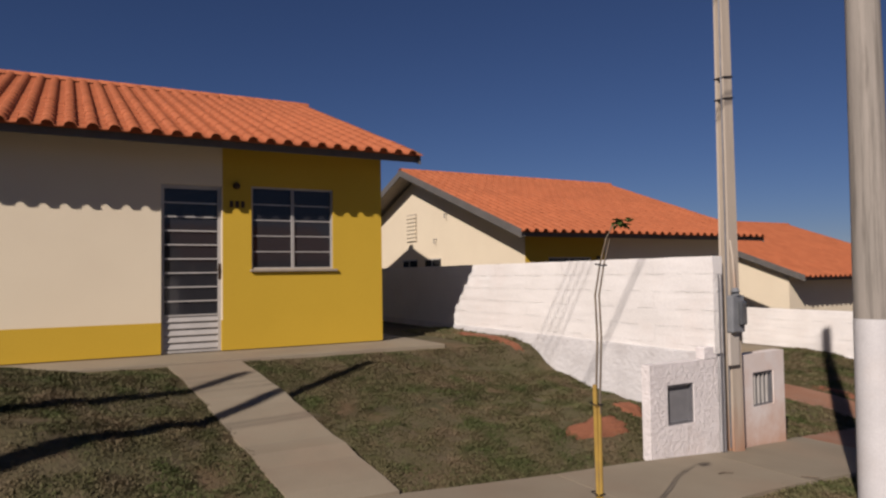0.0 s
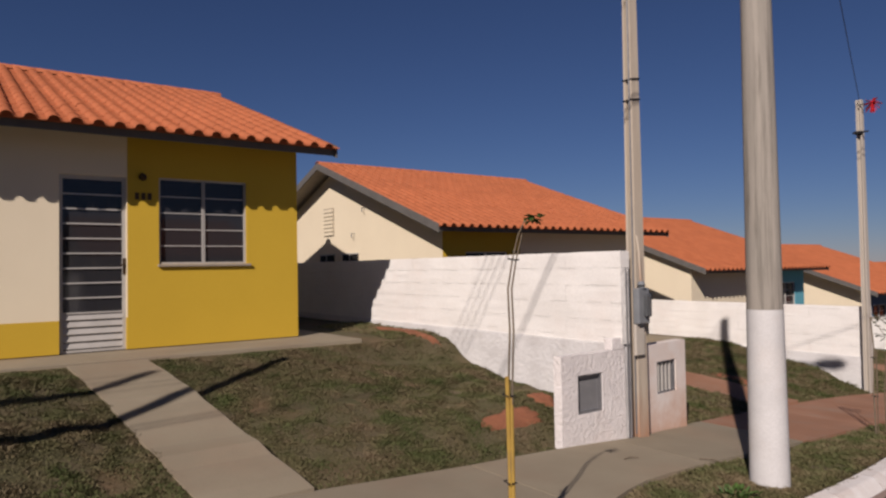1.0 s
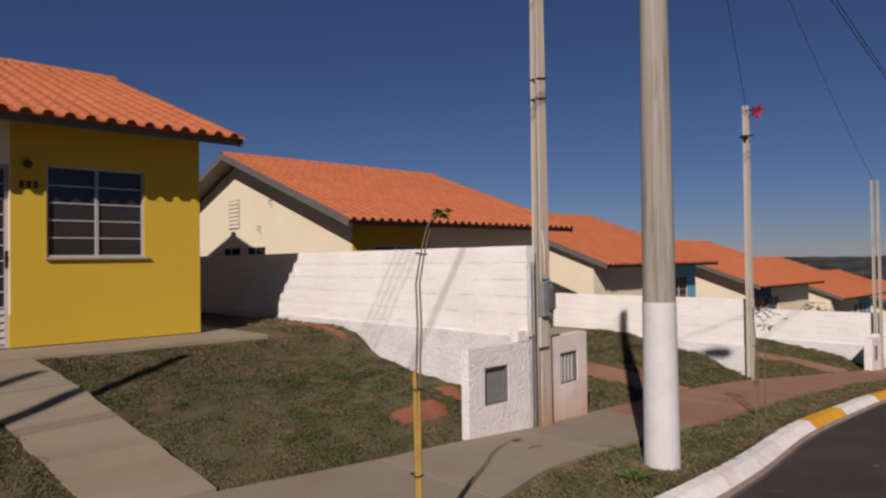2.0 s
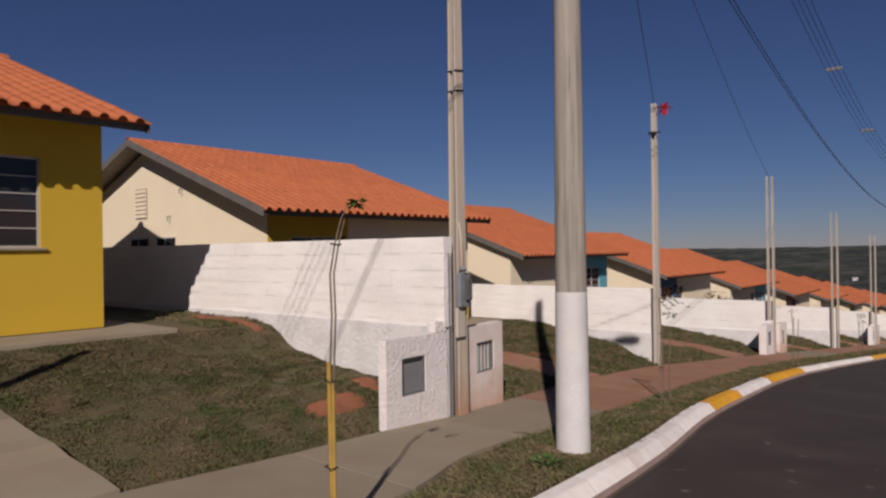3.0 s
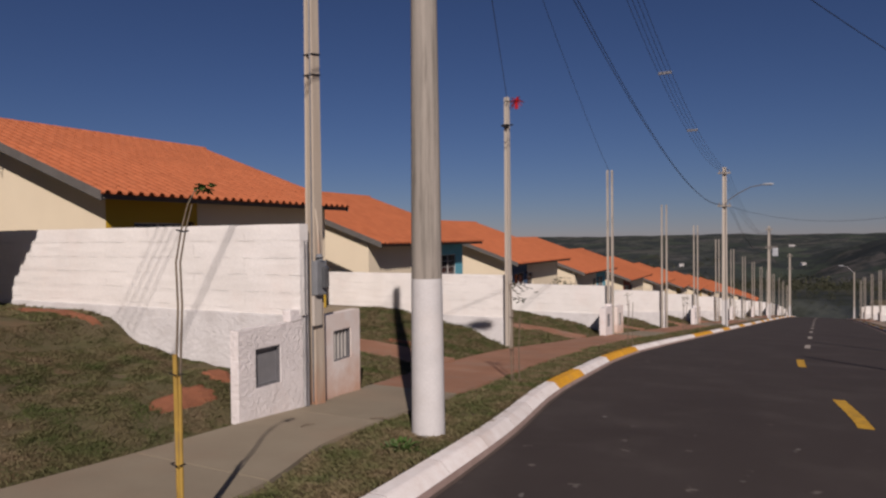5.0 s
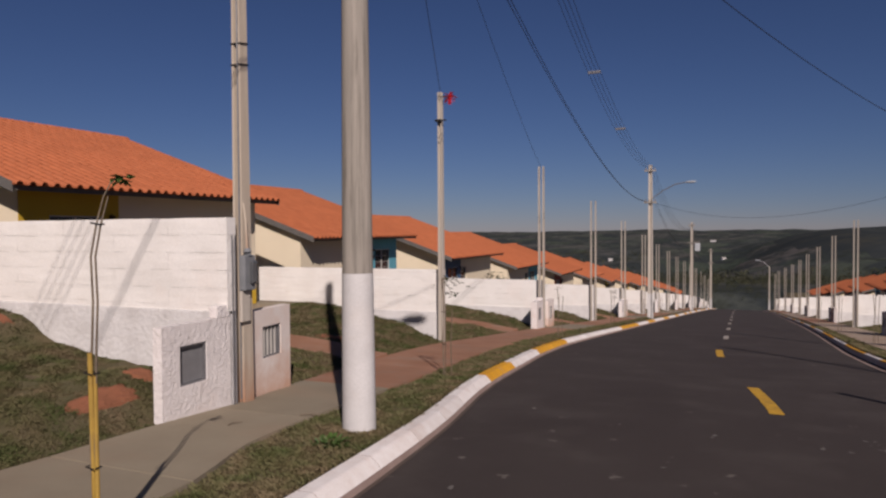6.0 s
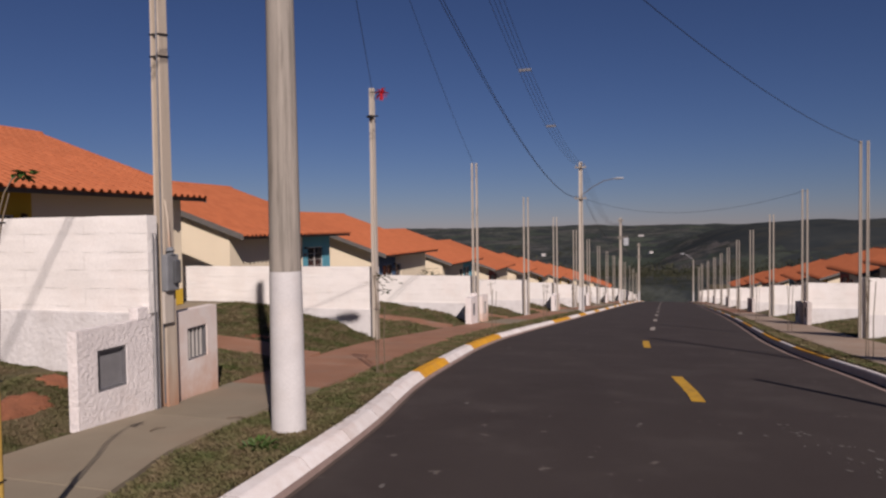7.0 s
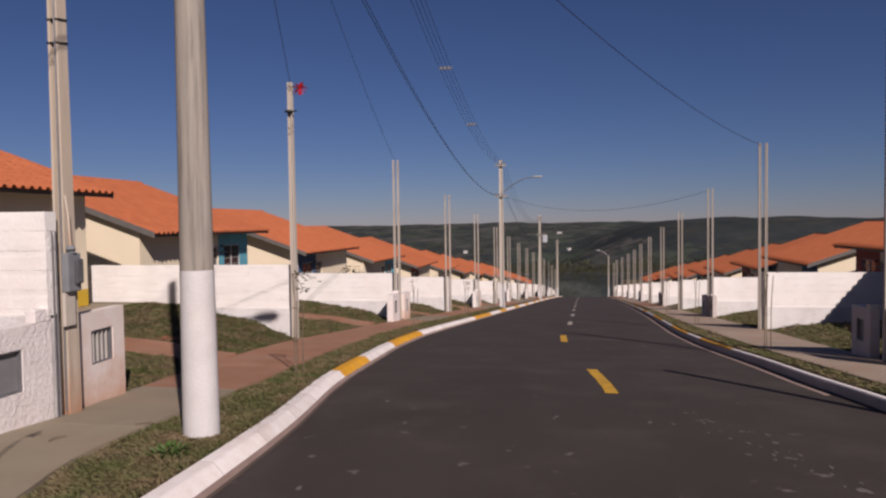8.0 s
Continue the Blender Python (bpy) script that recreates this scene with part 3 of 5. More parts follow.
slabs("footway_left", FRONT_L, STRIP_L, [(7.9, 24.0), (30, 41), (48, 60), (76, 100)], CONCRETE)
slabs("footway_right", STRIP_R, FRONT_R, [(47, 60), (84, 100)], PALEWALK)


# ---- roofs ----
TW, TL, TILT = 0.225, 0.345, 0.3545
RUN = 5.46
OVER = 0.71
SIDE = 0.35
WID = 6.5
TILES_ACROSS = 32
ROWS = 17


def tile_section(n):
    """Half section of a Roman tile: an arch, then a shallow pan."""
    pts = []
    for i in range(n):
        a = math.pi * i / (n - 1)
        pts.append((0.066 - 0.066 * math.cos(a), 0.058 * math.sin(a)))
    return pts + [(0.178, -0.008), (0.228, 0.0)]


def add_tile(bm, x, y, z, jitter, n=6, solid=True, lift=0.009, eave=False, length=TL + 0.06):
    """A tile whose lower edge is at x, running up the slope towards smaller x."""
    sec = tile_section(n)
    c = math.cos(math.atan(TILT))
    dx, dz = -length * c, length * c * TILT
    ends = []
    for k, (ex, ez) in enumerate(((0, lift), (dx, dz))):
        s = 1.0 if k == 0 else 0.97
        ends.append(([bm.verts.new((x + ex + jitter, y + py * s, z + ez + pz)) for py, pz in sec],
                     [bm.verts.new((x + ex + jitter, y + py * s, z + ez + pz - 0.010)) for py, pz in sec] if solid or k == 0 else None))
    (t0, b0), (t1, b1) = ends
    for i in range(len(sec) - 1):
        f = bm.faces.new((t0[i], t0[i + 1], t1[i + 1], t1[i]))
        f.smooth = True
        if solid or eave:
            bm.faces.new((b0[i], b0[i + 1], t0[i + 1], t0[i]))
        if solid:
            f = bm.faces.new((b0[i + 1], b0[i], b1[i], b1[i + 1]))
            f.smooth = True


def roof_field(rows, n=6, solid=True, seed=1):
    rng = random.Random(seed)
    bm = bmesh.new()
    c = math.cos(math.atan(TILT)) * TL
    for r in rows:
        for k in range(TILES_ACROSS):
            x = OVER - r * c
            add_tile(bm, x, -SIDE + k * TW, 2.674 + r * c * TILT, rng.uniform(-0.006, 0.006), n, solid, 0.009 if solid else 0.004, r == 0, TL + 0.06 if r < ROWS - 1 else 0.27)
    me = bpy.data.meshes.new("roof_tiles")
    bm.to_mesh(me)
    bm.free()
    me.materials.append(TILE)
    return me


FIELD_NEAR = roof_field(range(9, ROWS))
FIELD_FULL = roof_field(range(ROWS), 5, False, 2)
TILE_MESHES = []
for k in range(3):
    bm = bmesh.new()
    add_tile(bm, 0, 0, 0, 0.003 * (k - 1), 6, True)
    me = bpy.data.meshes.new("roof_tile")
    bm.to_mesh(me)
    bm.free()
    me.materials.append(TILE)
    TILE_MESHES.append(me)

RIDGE_X, RIDGE_Z = OVER - RUN, 2.674 + RUN * TILT


def ridge_mesh():
    bm = bmesh.new()
    y = -SIDE
    while y < WID + SIDE - 0.05:
        pts = []
        for yy, s in ((y, 1.0), (y + 0.40, 0.95)):
            row = []
            for layer in (0, 0.014):
                row.append([bm.verts.new((RIDGE_X + 0.15 * s * math.cos(a) * (1 - layer * 3), yy, RIDGE_Z - 0.03 + (0.098 * s - layer) * math.sin(a))) for a in (math.pi * i / 6 for i in range(7))])
            pts.append(row)
        for i in range(6):
            f = bm.faces.new((pts[0][0][i], pts[1][0][i], pts[1][0][i + 1], pts[0][0][i + 1]))
            f.smooth = True
            bm.faces.new((pts[0][0][i + 1], pts[0][1][i + 1], pts[0][1][i], pts[0][0][i]))
        y += 0.36
    me = bpy.data.meshes.new("ridge_tiles")
    bm.to_mesh(me)
    bm.free()
    me.materials.append(TILE)
    return me


RIDGE = ridge_mesh()


# added to block sun that would pass under the arches onto the fascia
def eave_filler_mesh():
    """One clay filler strip that follows and closes the arches of the lowest tiles, a little behind their edge."""
    bm = bmesh.new()
    x, z = OVER - 0.085, 2.674 + 0.085 * TILT
    tops = [(-SIDE + k * TW + py, z + pz - 0.008) for k in range(TILES_ACROSS) for py, pz in tile_section(6)[:7]]
    rings = [[bm.verts.new(p) for p in ((x, y, zt), (x, y, z - 0.03), (x - 0.015, y, z - 0.03), (x - 0.015, y, zt))] for y, zt in tops]
    for a, c in zip(rings, rings[1:]):
        for i in range(4):
            bm.faces.new((a[i], a[(i + 1) % 4], c[(i + 1) % 4], c[i]))
    bm.faces.new(rings[0])
    bm.faces.new(rings[-1][::-1])
    bmesh.ops.recalc_face_normals(bm, faces=bm.faces[:])
    me = bpy.data.meshes.new("eave_filler")
    bm.to_mesh(me)
    bm.free()
    me.materials.append(TILE)
    return me


EAVE_FILLER = eave_filler_mesh()
BACK_X = 2 * RIDGE_X


def slope_board(y0, y1, drop, thick, x_out=OVER - 0.11):
    """A board under both slopes between y0 and y1."""
    bm = bmesh.new()
    for sgn in (1, -1):
        xa, xb = x_out, RIDGE_X
        if sgn < 0:
            xa = 2 * RIDGE_X - x_out
        za, zb = RIDGE_Z - abs(RIDGE_X - xa) * TILT - drop, RIDGE_Z - drop
        v = [bm.verts.new(p) for p in ((xa, y0, za), (xb, y0, zb), (xb, y1, zb), (xa, y1, za), (xa, y0, za - thick), (xb, y0, zb - thick), (xb, y1, zb - thick), (xa, y1, za - thick))]
        for q in ((0, 1, 2, 3), (7, 6, 5, 4), (0, 4, 5, 1), (1, 5, 6, 2), (2, 6, 7, 3), (3, 7, 4, 0)):
            bm.faces.new([v[i] for i in q])
    bmesh.ops.recalc_face_normals(bm, faces=bm.faces[:])
    return bm


def wall_with_holes(y0, y1, z0, z1, x0, x1, holes):
    """A wall slab from x0 (outer) to x1 (inner) with rectangular openings that go through it."""
    ys = sorted({y0, y1, *[v for h in holes for v in h[:2] if y0 < v < y1]})
    zs = sorted({z0, z1, *[v for h in holes for v in h[2:] if z0 < v < z1]})
    bm = bmesh.new()
    for a, c in zip(ys, ys[1:]):
        for e, g in zip(zs, zs[1:]):
            m = ((a + c) / 2, (e + g) / 2)
            if any(h[0] < m[0] < h[1] and h[2] < m[1] < h[3] for h in holes):
                continue
            add_box(bm, x1, x0, a, c, e, g)
    bmesh.ops.remove_doubles(bm, verts=bm.verts[:], dist=0.0005)
    inner = {}
    for f in bm.faces:
        key = tuple(round(v, 3) for v in f.calc_center_median())
        inner.setdefault(key, []).append(f)
    bmesh.ops.delete(bm, geom=[f for fs in inner.values() if len(fs) > 1 for f in fs], context="FACES")
    bmesh.ops.recalc_face_normals(bm, faces=bm.faces[:])
    return bm


DOOR = (3.44, 4.19, 0.0, 2.18)
WINDOW = (4.58, 5.74, 1.07, 2.20)
SPLIT = 4.20


def house(m, flip, accent, accent_word, detailed, group, inset=(0.17, 0.17), apron=(0.7, 0.7)):
    """A small gabled house with a rendered front, clay roof, steel door and window. The front faces +x; flip mirrors it along y."""
    h = base("house", m, f"single-storey cream house with {accent_word} front panel and clay roof", "house", group)

    def my(a, c):
        return (WID - c, WID - a) if flip else (a, c)

    def wall_ends(a, c):
        a, c = my(a, c)
        return (inset[0] if a < 0.01 else a), (WID - inset[1] if c > WID - 0.01 else c)

    d0, d1 = my(*DOOR[:2])
    w0, w1 = my(*WINDOW[:2])
    holes = [(d0, d1, -1, DOOR[3]), (w0, w1, WINDOW[2], WINDOW[3])]
    s0, s1 = wall_ends(0, SPLIT)
    a0, a1 = wall_ends(SPLIT, WID)
    T = 0.15
    band = 0.40
    part("front_wall", wall_with_holes(s0, s1, band, 2.80, 0, -T, holes), CREAM, h, "cream painted front wall")
    part("base_band", wall_with_holes(s0, s1, 0, band, 0.004, -T, holes), accent, h, f"{accent_word} painted base band")
    part("accent_wall", wall_with_holes(a0, a1, 0, 2.80, 0.004, -T, holes), accent, h, f"{accent_word} painted front panel")
    for k, y in enumerate((inset[0], WID - inset[1])):
        bm = bmesh.new()
        pts = [(-0.003, 0), (BACK_X + T, 0), (BACK_X + T, 2.80), (RIDGE_X, 2.80 + (RIDGE_X - BACK_X) * TILT), (-0.003, 2.80)]
        ya, yb = (y - 0.003, y + T) if k == 0 else (y - T, y + 0.003)
        f0 = [bm.verts.new((p[0], ya, p[1])) for p in pts]
        f1 = [bm.verts.new((p[0], yb, p[1])) for p in pts]
        bm.faces.new(f0)
        bm.faces.new(f1[::-1])
        for i in range(5):
            bm.faces.new((f0[i], f1[i], f1[(i + 1) % 5], f0[(i + 1) % 5]))
        bmesh.ops.recalc_face_normals(bm, faces=bm.faces[:])
        part("gable_wall", bm, CREAM, h)
    part("back_wall", boxes((BACK_X, BACK_X + T, inset[0], WID - inset[1], 0, 2.80)), CREAM, h)
    part("floor_slab", boxes((BACK_X - 0.6, 0.92, -apron[0], WID + apron[1], -0.32, -0.012), bevel=0.01), CONCRETE, h, "concrete apron round the walls")
    roof = new("roof", FIELD_NEAR if detailed else FIELD_FULL)
    roof.parent = h
    if detailed:
        rng = random.Random(int(abs(m.translation.y) * 10))
        c = math.cos(math.atan(TILT)) * TL
        for r in range(9):
            for k in range(TILES_ACROSS):
                t = new("roof_tile", TILE_MESHES[rng.randrange(3)])
                t.parent = roof
                t.location = (OVER - r * c + rng.uniform(-0.006, 0.006), -SIDE + k * TW + rng.uniform(-0.003, 0.003), 2.674 + r * c * TILT + rng.uniform(0, 0.004))
    back = new("roof_back", FIELD_FULL)
    back.parent = h
    back.matrix_local = pose(2 * RIDGE_X, WID, 0, 0, 0, 180)
    rg = new("ridge_tiles", RIDGE)
    rg.parent = h
    ef = new("eave_filler", EAVE_FILLER)
    ef.parent = h
    part("roof_deck", slope_board(-SIDE + 0.02, WID + SIDE - 0.02, 0.035, 0.03, OVER - 0.15), SOFFIT, h, "timber boarding under the tiles")
    z0 = RIDGE_Z - RUN * TILT
    part("fascia", boxes((OVER - 0.16, OVER - 0.135, -SIDE, WID + SIDE, z0 - 0.085, z0 + 0.035), bevel=0.004), FASCIA, h, "grey eaves fascia board")
    for y in (-SIDE - 0.012, WID + SIDE - 0.012):
        part("barge_board", slope_board(y, y + 0.026, -0.02, 0.17, OVER - 0.10), FASCIA, h, "grey gable barge board")
    # door
    door = part("door", boxes((-0.10, -0.05, d0, d0 + 0.042, 0, DOOR[3]), (-0.10, -0.05, d1 - 0.042, d1, 0, DOOR[3]), (-0.10, -0.05, d0 + 0.042, d1 - 0.042, DOOR[3] - 0.05, DOOR[3]), (-0.10, -0.05, d0 + 0.042, d1 - 0.042, 0.0, 0.03)), STEEL, h, "light grey painted steel door with glazed bars")
    gl = part("pane", boxes((-0.082, -0.076, d0 + 0.042, d1 - 0.042, 0.48, DOOR[3] - 0.05)), PANE, door)
    gl.visible_shadow = False
    for i in range(9):
        z = 0.48 + (DOOR[3] - 0.05 - 0.48) * i / 9
        part("bar", boxes((-0.09, -0.056, d0 + 0.042, d1 - 0.042, z - 0.009, z + 0.009)), STEEL, door)
    for i in range(5):
        z = 0.035 + i * 0.088
        bm = bmesh.new()
        v = [bm.verts.new(p) for y in (d0 + 0.042, d1 - 0.042) for p in ((-0.085, y, z), (-0.052, y, z + 0.012), (-0.078, y, z + 0.084), (-0.088, y, z + 0.084))]
        for q in ((0, 1, 2, 3), (7, 6, 5, 4), (0, 4, 5, 1), (1, 5, 6, 2), (2, 6, 7, 3), (3, 7, 4, 0)):
            bm.faces.new([v[j] for j in q])
        bmesh.ops.recalc_face_normals(bm, faces=bm.faces[:])
        part("louvre_slat", bm, STEEL, door)
    yl = d1 - 0.021 if not flip else d0 + 0.021
    part("handle", boxes((-0.05, -0.035, yl - 0.018, yl + 0.018, 0.95, 1.15), (-0.035, 0.0, yl - 0.008, yl + 0.008, 1.06, 1.075), (-0.012, 0.0, yl - 0.06, yl + 0.008, 1.06, 1.075)), BRASSY, door)
    # window
    win = part("window", boxes((-0.09, -0.02, w0, w0 + 0.024, WINDOW[2], WINDOW[3]), (-0.09, -0.02, w1 - 0.024, w1, WINDOW[2], WINDOW[3]), (-0.09, -0.02, w0 + 0.024, w1 - 0.024, WINDOW[3] - 0.024, WINDOW[3]), (-0.09, -0.02, w0 + 0.024, w1 - 0.024, WINDOW[2], WINDOW[2] + 0.024)), STEEL, h, "light grey steel casement window with bars")
    mid = (w0 + w1) / 2
    part("mullion", boxes((-0.085, -0.03, mid - 0.019, mid - 0.004, WINDOW[2] + 0.024, WINDOW[3] - 0.024), (-0.085, -0.03, mid + 0.004, mid + 0.019, WINDOW[2] + 0.024, WINDOW[3] - 0.024)), STEEL, win)
    for a, c in ((w0 + 0.024, mid - 0.019), (mid + 0.019, w1 - 0.024)):
        for i in range(5):
            za = WINDOW[2] + 0.024 + (WINDOW[3] - WINDOW[2] - 0.048) * i / 5
            zb = za + (WINDOW[3] - WINDOW[2] - 0.048) / 5
            p = part("pane", boxes((-0.063, -0.058, a, c, za, zb)), PANE, win)
            p.visible_shadow = False
            if i:
                part("bar", boxes((-0.072, -0.045, a, c, za - 0.007, za + 0.007)), STEEL, win)
    part("sill", boxes((-0.02, 0.05, w0 - 0.02, w1 + 0.05, WINDOW[2] - 0.034, WINDOW[2] - 0.002), bevel=0.006), SOFFIT, win, "projecting bare mortar sill")
    # gable vents and wall hooks
    for k, y in enumerate((inset[0], WID - inset[1])):
        s = -1 if k == 0 else 1
        vent = part("gable_vent", boxes((RIDGE_X - 0.68, RIDGE_X - 0.10, min(y, y + s * 0.02), max(y, y + s * 0.02), 2.76, 3.50)), SOFFIT, h, "cream louvred gable vent")
        for i in range(7):
            z = 2.78 + i * 0.102
            part("slat", boxes((RIDGE_X - 0.66, RIDGE_X - 0.12, min(y + s * 0.02, y + s * 0.045), max(y + s * 0.02, y + s * 0.045), z, z + 0.076)), CREAM, vent)
        for (hx, hz) in ((RIDGE_X + 1.55, 3.36), (RIDGE_X + 1.0, 2.76)):
            bm = tube([(hx, y, hz), (hx, y + s * 0.09, hz), (hx + 0.03, y + s * 0.10, hz - 0.10)], 0.014, 6)
            part("conduit_stub", bm, GREYSTEEL, h)
        for wx in (RIDGE_X + 0.8, RIDGE_X - 0.5):
            # solid slab on the wall; the dark room behind is only its colour
            wdw = part("side_window", boxes((wx - 0.4, wx + 0.4, min(y, y + s * 0.03), max(y, y + s * 0.03), 1.55, 2.25)), DARK, h, "small dark bathroom window")
            part("frame", boxes((wx - 0.43, wx + 0.43, min(y, y + s * 0.05), max(y, y + s * 0.05), 2.25, 2.28), (wx - 0.43, wx + 0.43, min(y, y + s * 0.05), max(y, y + s * 0.05), 1.52, 1.55), (wx - 0.012, wx + 0.012, min(y, y + s * 0.05), max(y, y + s * 0.05), 1.55, 2.25)), STEEL, wdw)
    # wall lamp and number bars beside the door
    ly = my(4.38, 4.40)[0]
    lamp = part("wall_lamp", tube([(0.004, ly, 2.19), (0.03, ly, 2.19), (0.05, ly, 2.19), (0.11, ly, 2.19)], [0.045, 0.05, 0.035, 0.03], 12), BRASSY, h, "small dark round wall lamp")
    for i in range(3):
        part("number_bar", boxes((0.004, 0.012, ly - 0.09 + i * 0.075, ly - 0.04 + i * 0.075, 1.90, 1.99), bevel=0.003), BRASSY, h)
    return h


ACCENT_L = [(YELLOW, "yellow"), (YELLOW, "yellow"), (YELLOW, "yellow"), (BLUE, "blue"), (NAVY, "dark blue"), (BLUE, "blue"), (BRICKRED, "red"), (YELLOW, "yellow")]
ACCENT_R = [(YELLOW, "yellow"), (BLUE, "blue"), (BRICKRED, "red"), (BRICKRED, "red"), (NAVY, "dark blue"), (BRICKRED, "red")]
for i, (y0, y1, fx, fz, hy, far_side) in enumerate(LOTS_L):
    a, word = ACCENT_L[i % len(ACCENT_L)]
    house(pose(fx, hy, fz), not far_side, a, word, i in (1, 2), "houses on the uphill side", (0.0, 0.0) if i == 1 else ((-0.14, 0.17) if far_side else (0.17, -0.14)), (0.7, 0.55) if i == 1 else (0.7, 0.7))
for i, (y0, y1, fx, fz, hy, far_side) in enumerate(LOTS_R):
    a, word = ACCENT_R[i % len(ACCENT_R)]
    house(pose(fx, hy + WID, fz, 0, 0, 180), far_side, a, word, False, "houses across the street")


# ---- garden walls ----
def garden_wall(m, length, top_z, foot, group, fine=False):
    """A limewashed wall running back from the street along -x; local z 0 is its top."""
    w = base("garden_wall", m, "white limewashed garden wall with a greyer proud footing", "wall", group)
    T = 0.15
    course = 0.21
    nx = int(length / (0.12 if fine else 0.6))
    nz = 40 if fine else 10
    bm = bmesh.new()
    rng = random.Random(4)
    marks = [rng.uniform(-0.05, 0.05) for _ in range(8)]

    def bulge(x, z, s):
        if not fine:
            return 0.0
        k = (-z) / course
        i = int(k)
        edge = min(k - i, 1 - (k - i)) * course
        groove = -0.006 * math.exp(-(edge / 0.016) ** 2) * (0.45 + 0.9 * noise.noise(Vector((x * 1.3, i * 3.1, s))))
        return groove + 0.008 * noise.noise(Vector((x * 2.2, z * 3.0, s * 7))) + 0.006 * noise.noise(Vector((x * 9, z * 14, s)))

    for s, y in ((-1, -T / 2), (1, T / 2)):
        grid = []
        for j in range(nz + 1):
            z = -1.05 * j / nz
            grid.append([bm.verts.new((-length * i / nx, y + s * bulge(-length * i / nx, z, s), z + (0.007 * noise.noise(Vector((i * 0.35, 2, s))) if j == 0 and fine else 0))) for i in range(nx + 1)])
        for j in range(nz):
            for i in range(nx):
                q = (grid[j][i], grid[j][i + 1], grid[j + 1][i + 1], grid[j + 1][i])
                f = bm.faces.new(q if s < 0 else q[::-1])
                f.smooth = fine
        if s < 0:
            first = grid
    twin = {v: bm.verts.new(v.co) for g in (first, grid) for v in g[0] + [r[c] for r in g for c in (0, -1)]}
    for a, c, e, g in zip(first[0], grid[0], first[0][1:], grid[0][1:]):
        bm.faces.new((twin[a], twin[c], twin[g], twin[e]))
    for col in (0, -1):
        for j in range(nz):
            q = [twin[v] for v in (first[j][col], first[j + 1][col], grid[j + 1][col], grid[j][col])]
            bm.faces.new(q if col == 0 else q[::-1])
    bmesh.ops.recalc_face_normals(bm, faces=bm.faces[:])
    part("upper_wall", bm, WHITE, w)
    b = boxes((-length, -0.03 if fine else 0.02, -T / 2 - 0.03, T / 2 + 0.03, -foot, -1.05))
    if fine:
        bmesh.ops.bevel(b, geom=[e for e in b.edges], offset=0.012, segments=2, affect="EDGES")
    part("footing", b, WHITE_LOW, w, "greyer rough footing course")
    return w


for i, (y, z) in enumerate(zip(WALLS_L, TOPS_L)):
    garden_wall(pose(FRONT_L(y) + (-0.15 if i == 2 else 0.02), y, z), 15.0, z, 2.9, "garden walls", i in (1, 2))
for i, y in enumerate(WALLS_R):
    garden_wall(pose(FRONT_R(y) - 0.0, y, street_z(y) + 1.74, 0, 0, 180), 15.0, 0, 2.9, "garden walls across the street")


# ---- service posts and meter boxes ----
def channel_shaft(bm, stops):
    """A shaft of double-T section, its channels on the faces along the street; stops are (z, half width, half depth)."""
    rings = []
    for z, w, d in stops:
        r = d * 0.55
        sec = [(-w, -d), (w, -d), (w, -r), (w * 0.25, -r * 0.8), (w * 0.25, r * 0.8), (w, r), (w, d), (-w, d), (-w, r), (-w * 0.25, r * 0.8), (-w * 0.25, -r * 0.8), (-w, -r)]
        rings.append([bm.verts.new((y, x, z)) for x, y in sec])
    for a, c in zip(rings, rings[1:]):
        for i in range(12):
            bm.faces.new((a[i], a[(i + 1) % 12], c[(i + 1) % 12], c[i]))
    bm.faces.new(rings[-1])
    bmesh.ops.recalc_face_normals(bm, faces=bm.faces[:])
    return bm


def post(m, height, w0, w1, group, bands=True, material=POLE):
    """A tapered concrete service post with a recessed channel on two faces."""
    p = base("service_post", m, "slender tapered concrete service post beside a garden wall", "post", group)
    stops = []
    for k in range(9):
        z = -0.3 + (height + 0.3) * k / 8
        w = (w0 + (w1 - w0) * max(z, 0) / height) / 2
        stops.append((z, w, w * 0.85))
    part("shaft", channel_shaft(bmesh.new(), stops), material, p)
    if bands:
        for f in (0.68, 0.722, 0.93):
            z = height * f
            w = (w0 + (w1 - w0) * f) / 2 + 0.008
            bm = boxes((-w * 0.9, w * 0.9, -w, w, z, z + 0.016))
            bmesh.ops.rotate(bm, verts=bm.verts[:], cent=(0, 0, z), matrix=Matrix.Rotation(radians(9), 3, "X"))
            part("cable_tie", bm, BLACK, p)
        part("conduit", tube([(w0 * 0.2, -w0 * 0.54, 0.05), (w0 * 0.2, -w0 * 0.52, 1.3), (w1 * 0.2, -w1 * 0.55, height * 0.97)], 0.011, 6), GREYSTEEL, p)
    return p


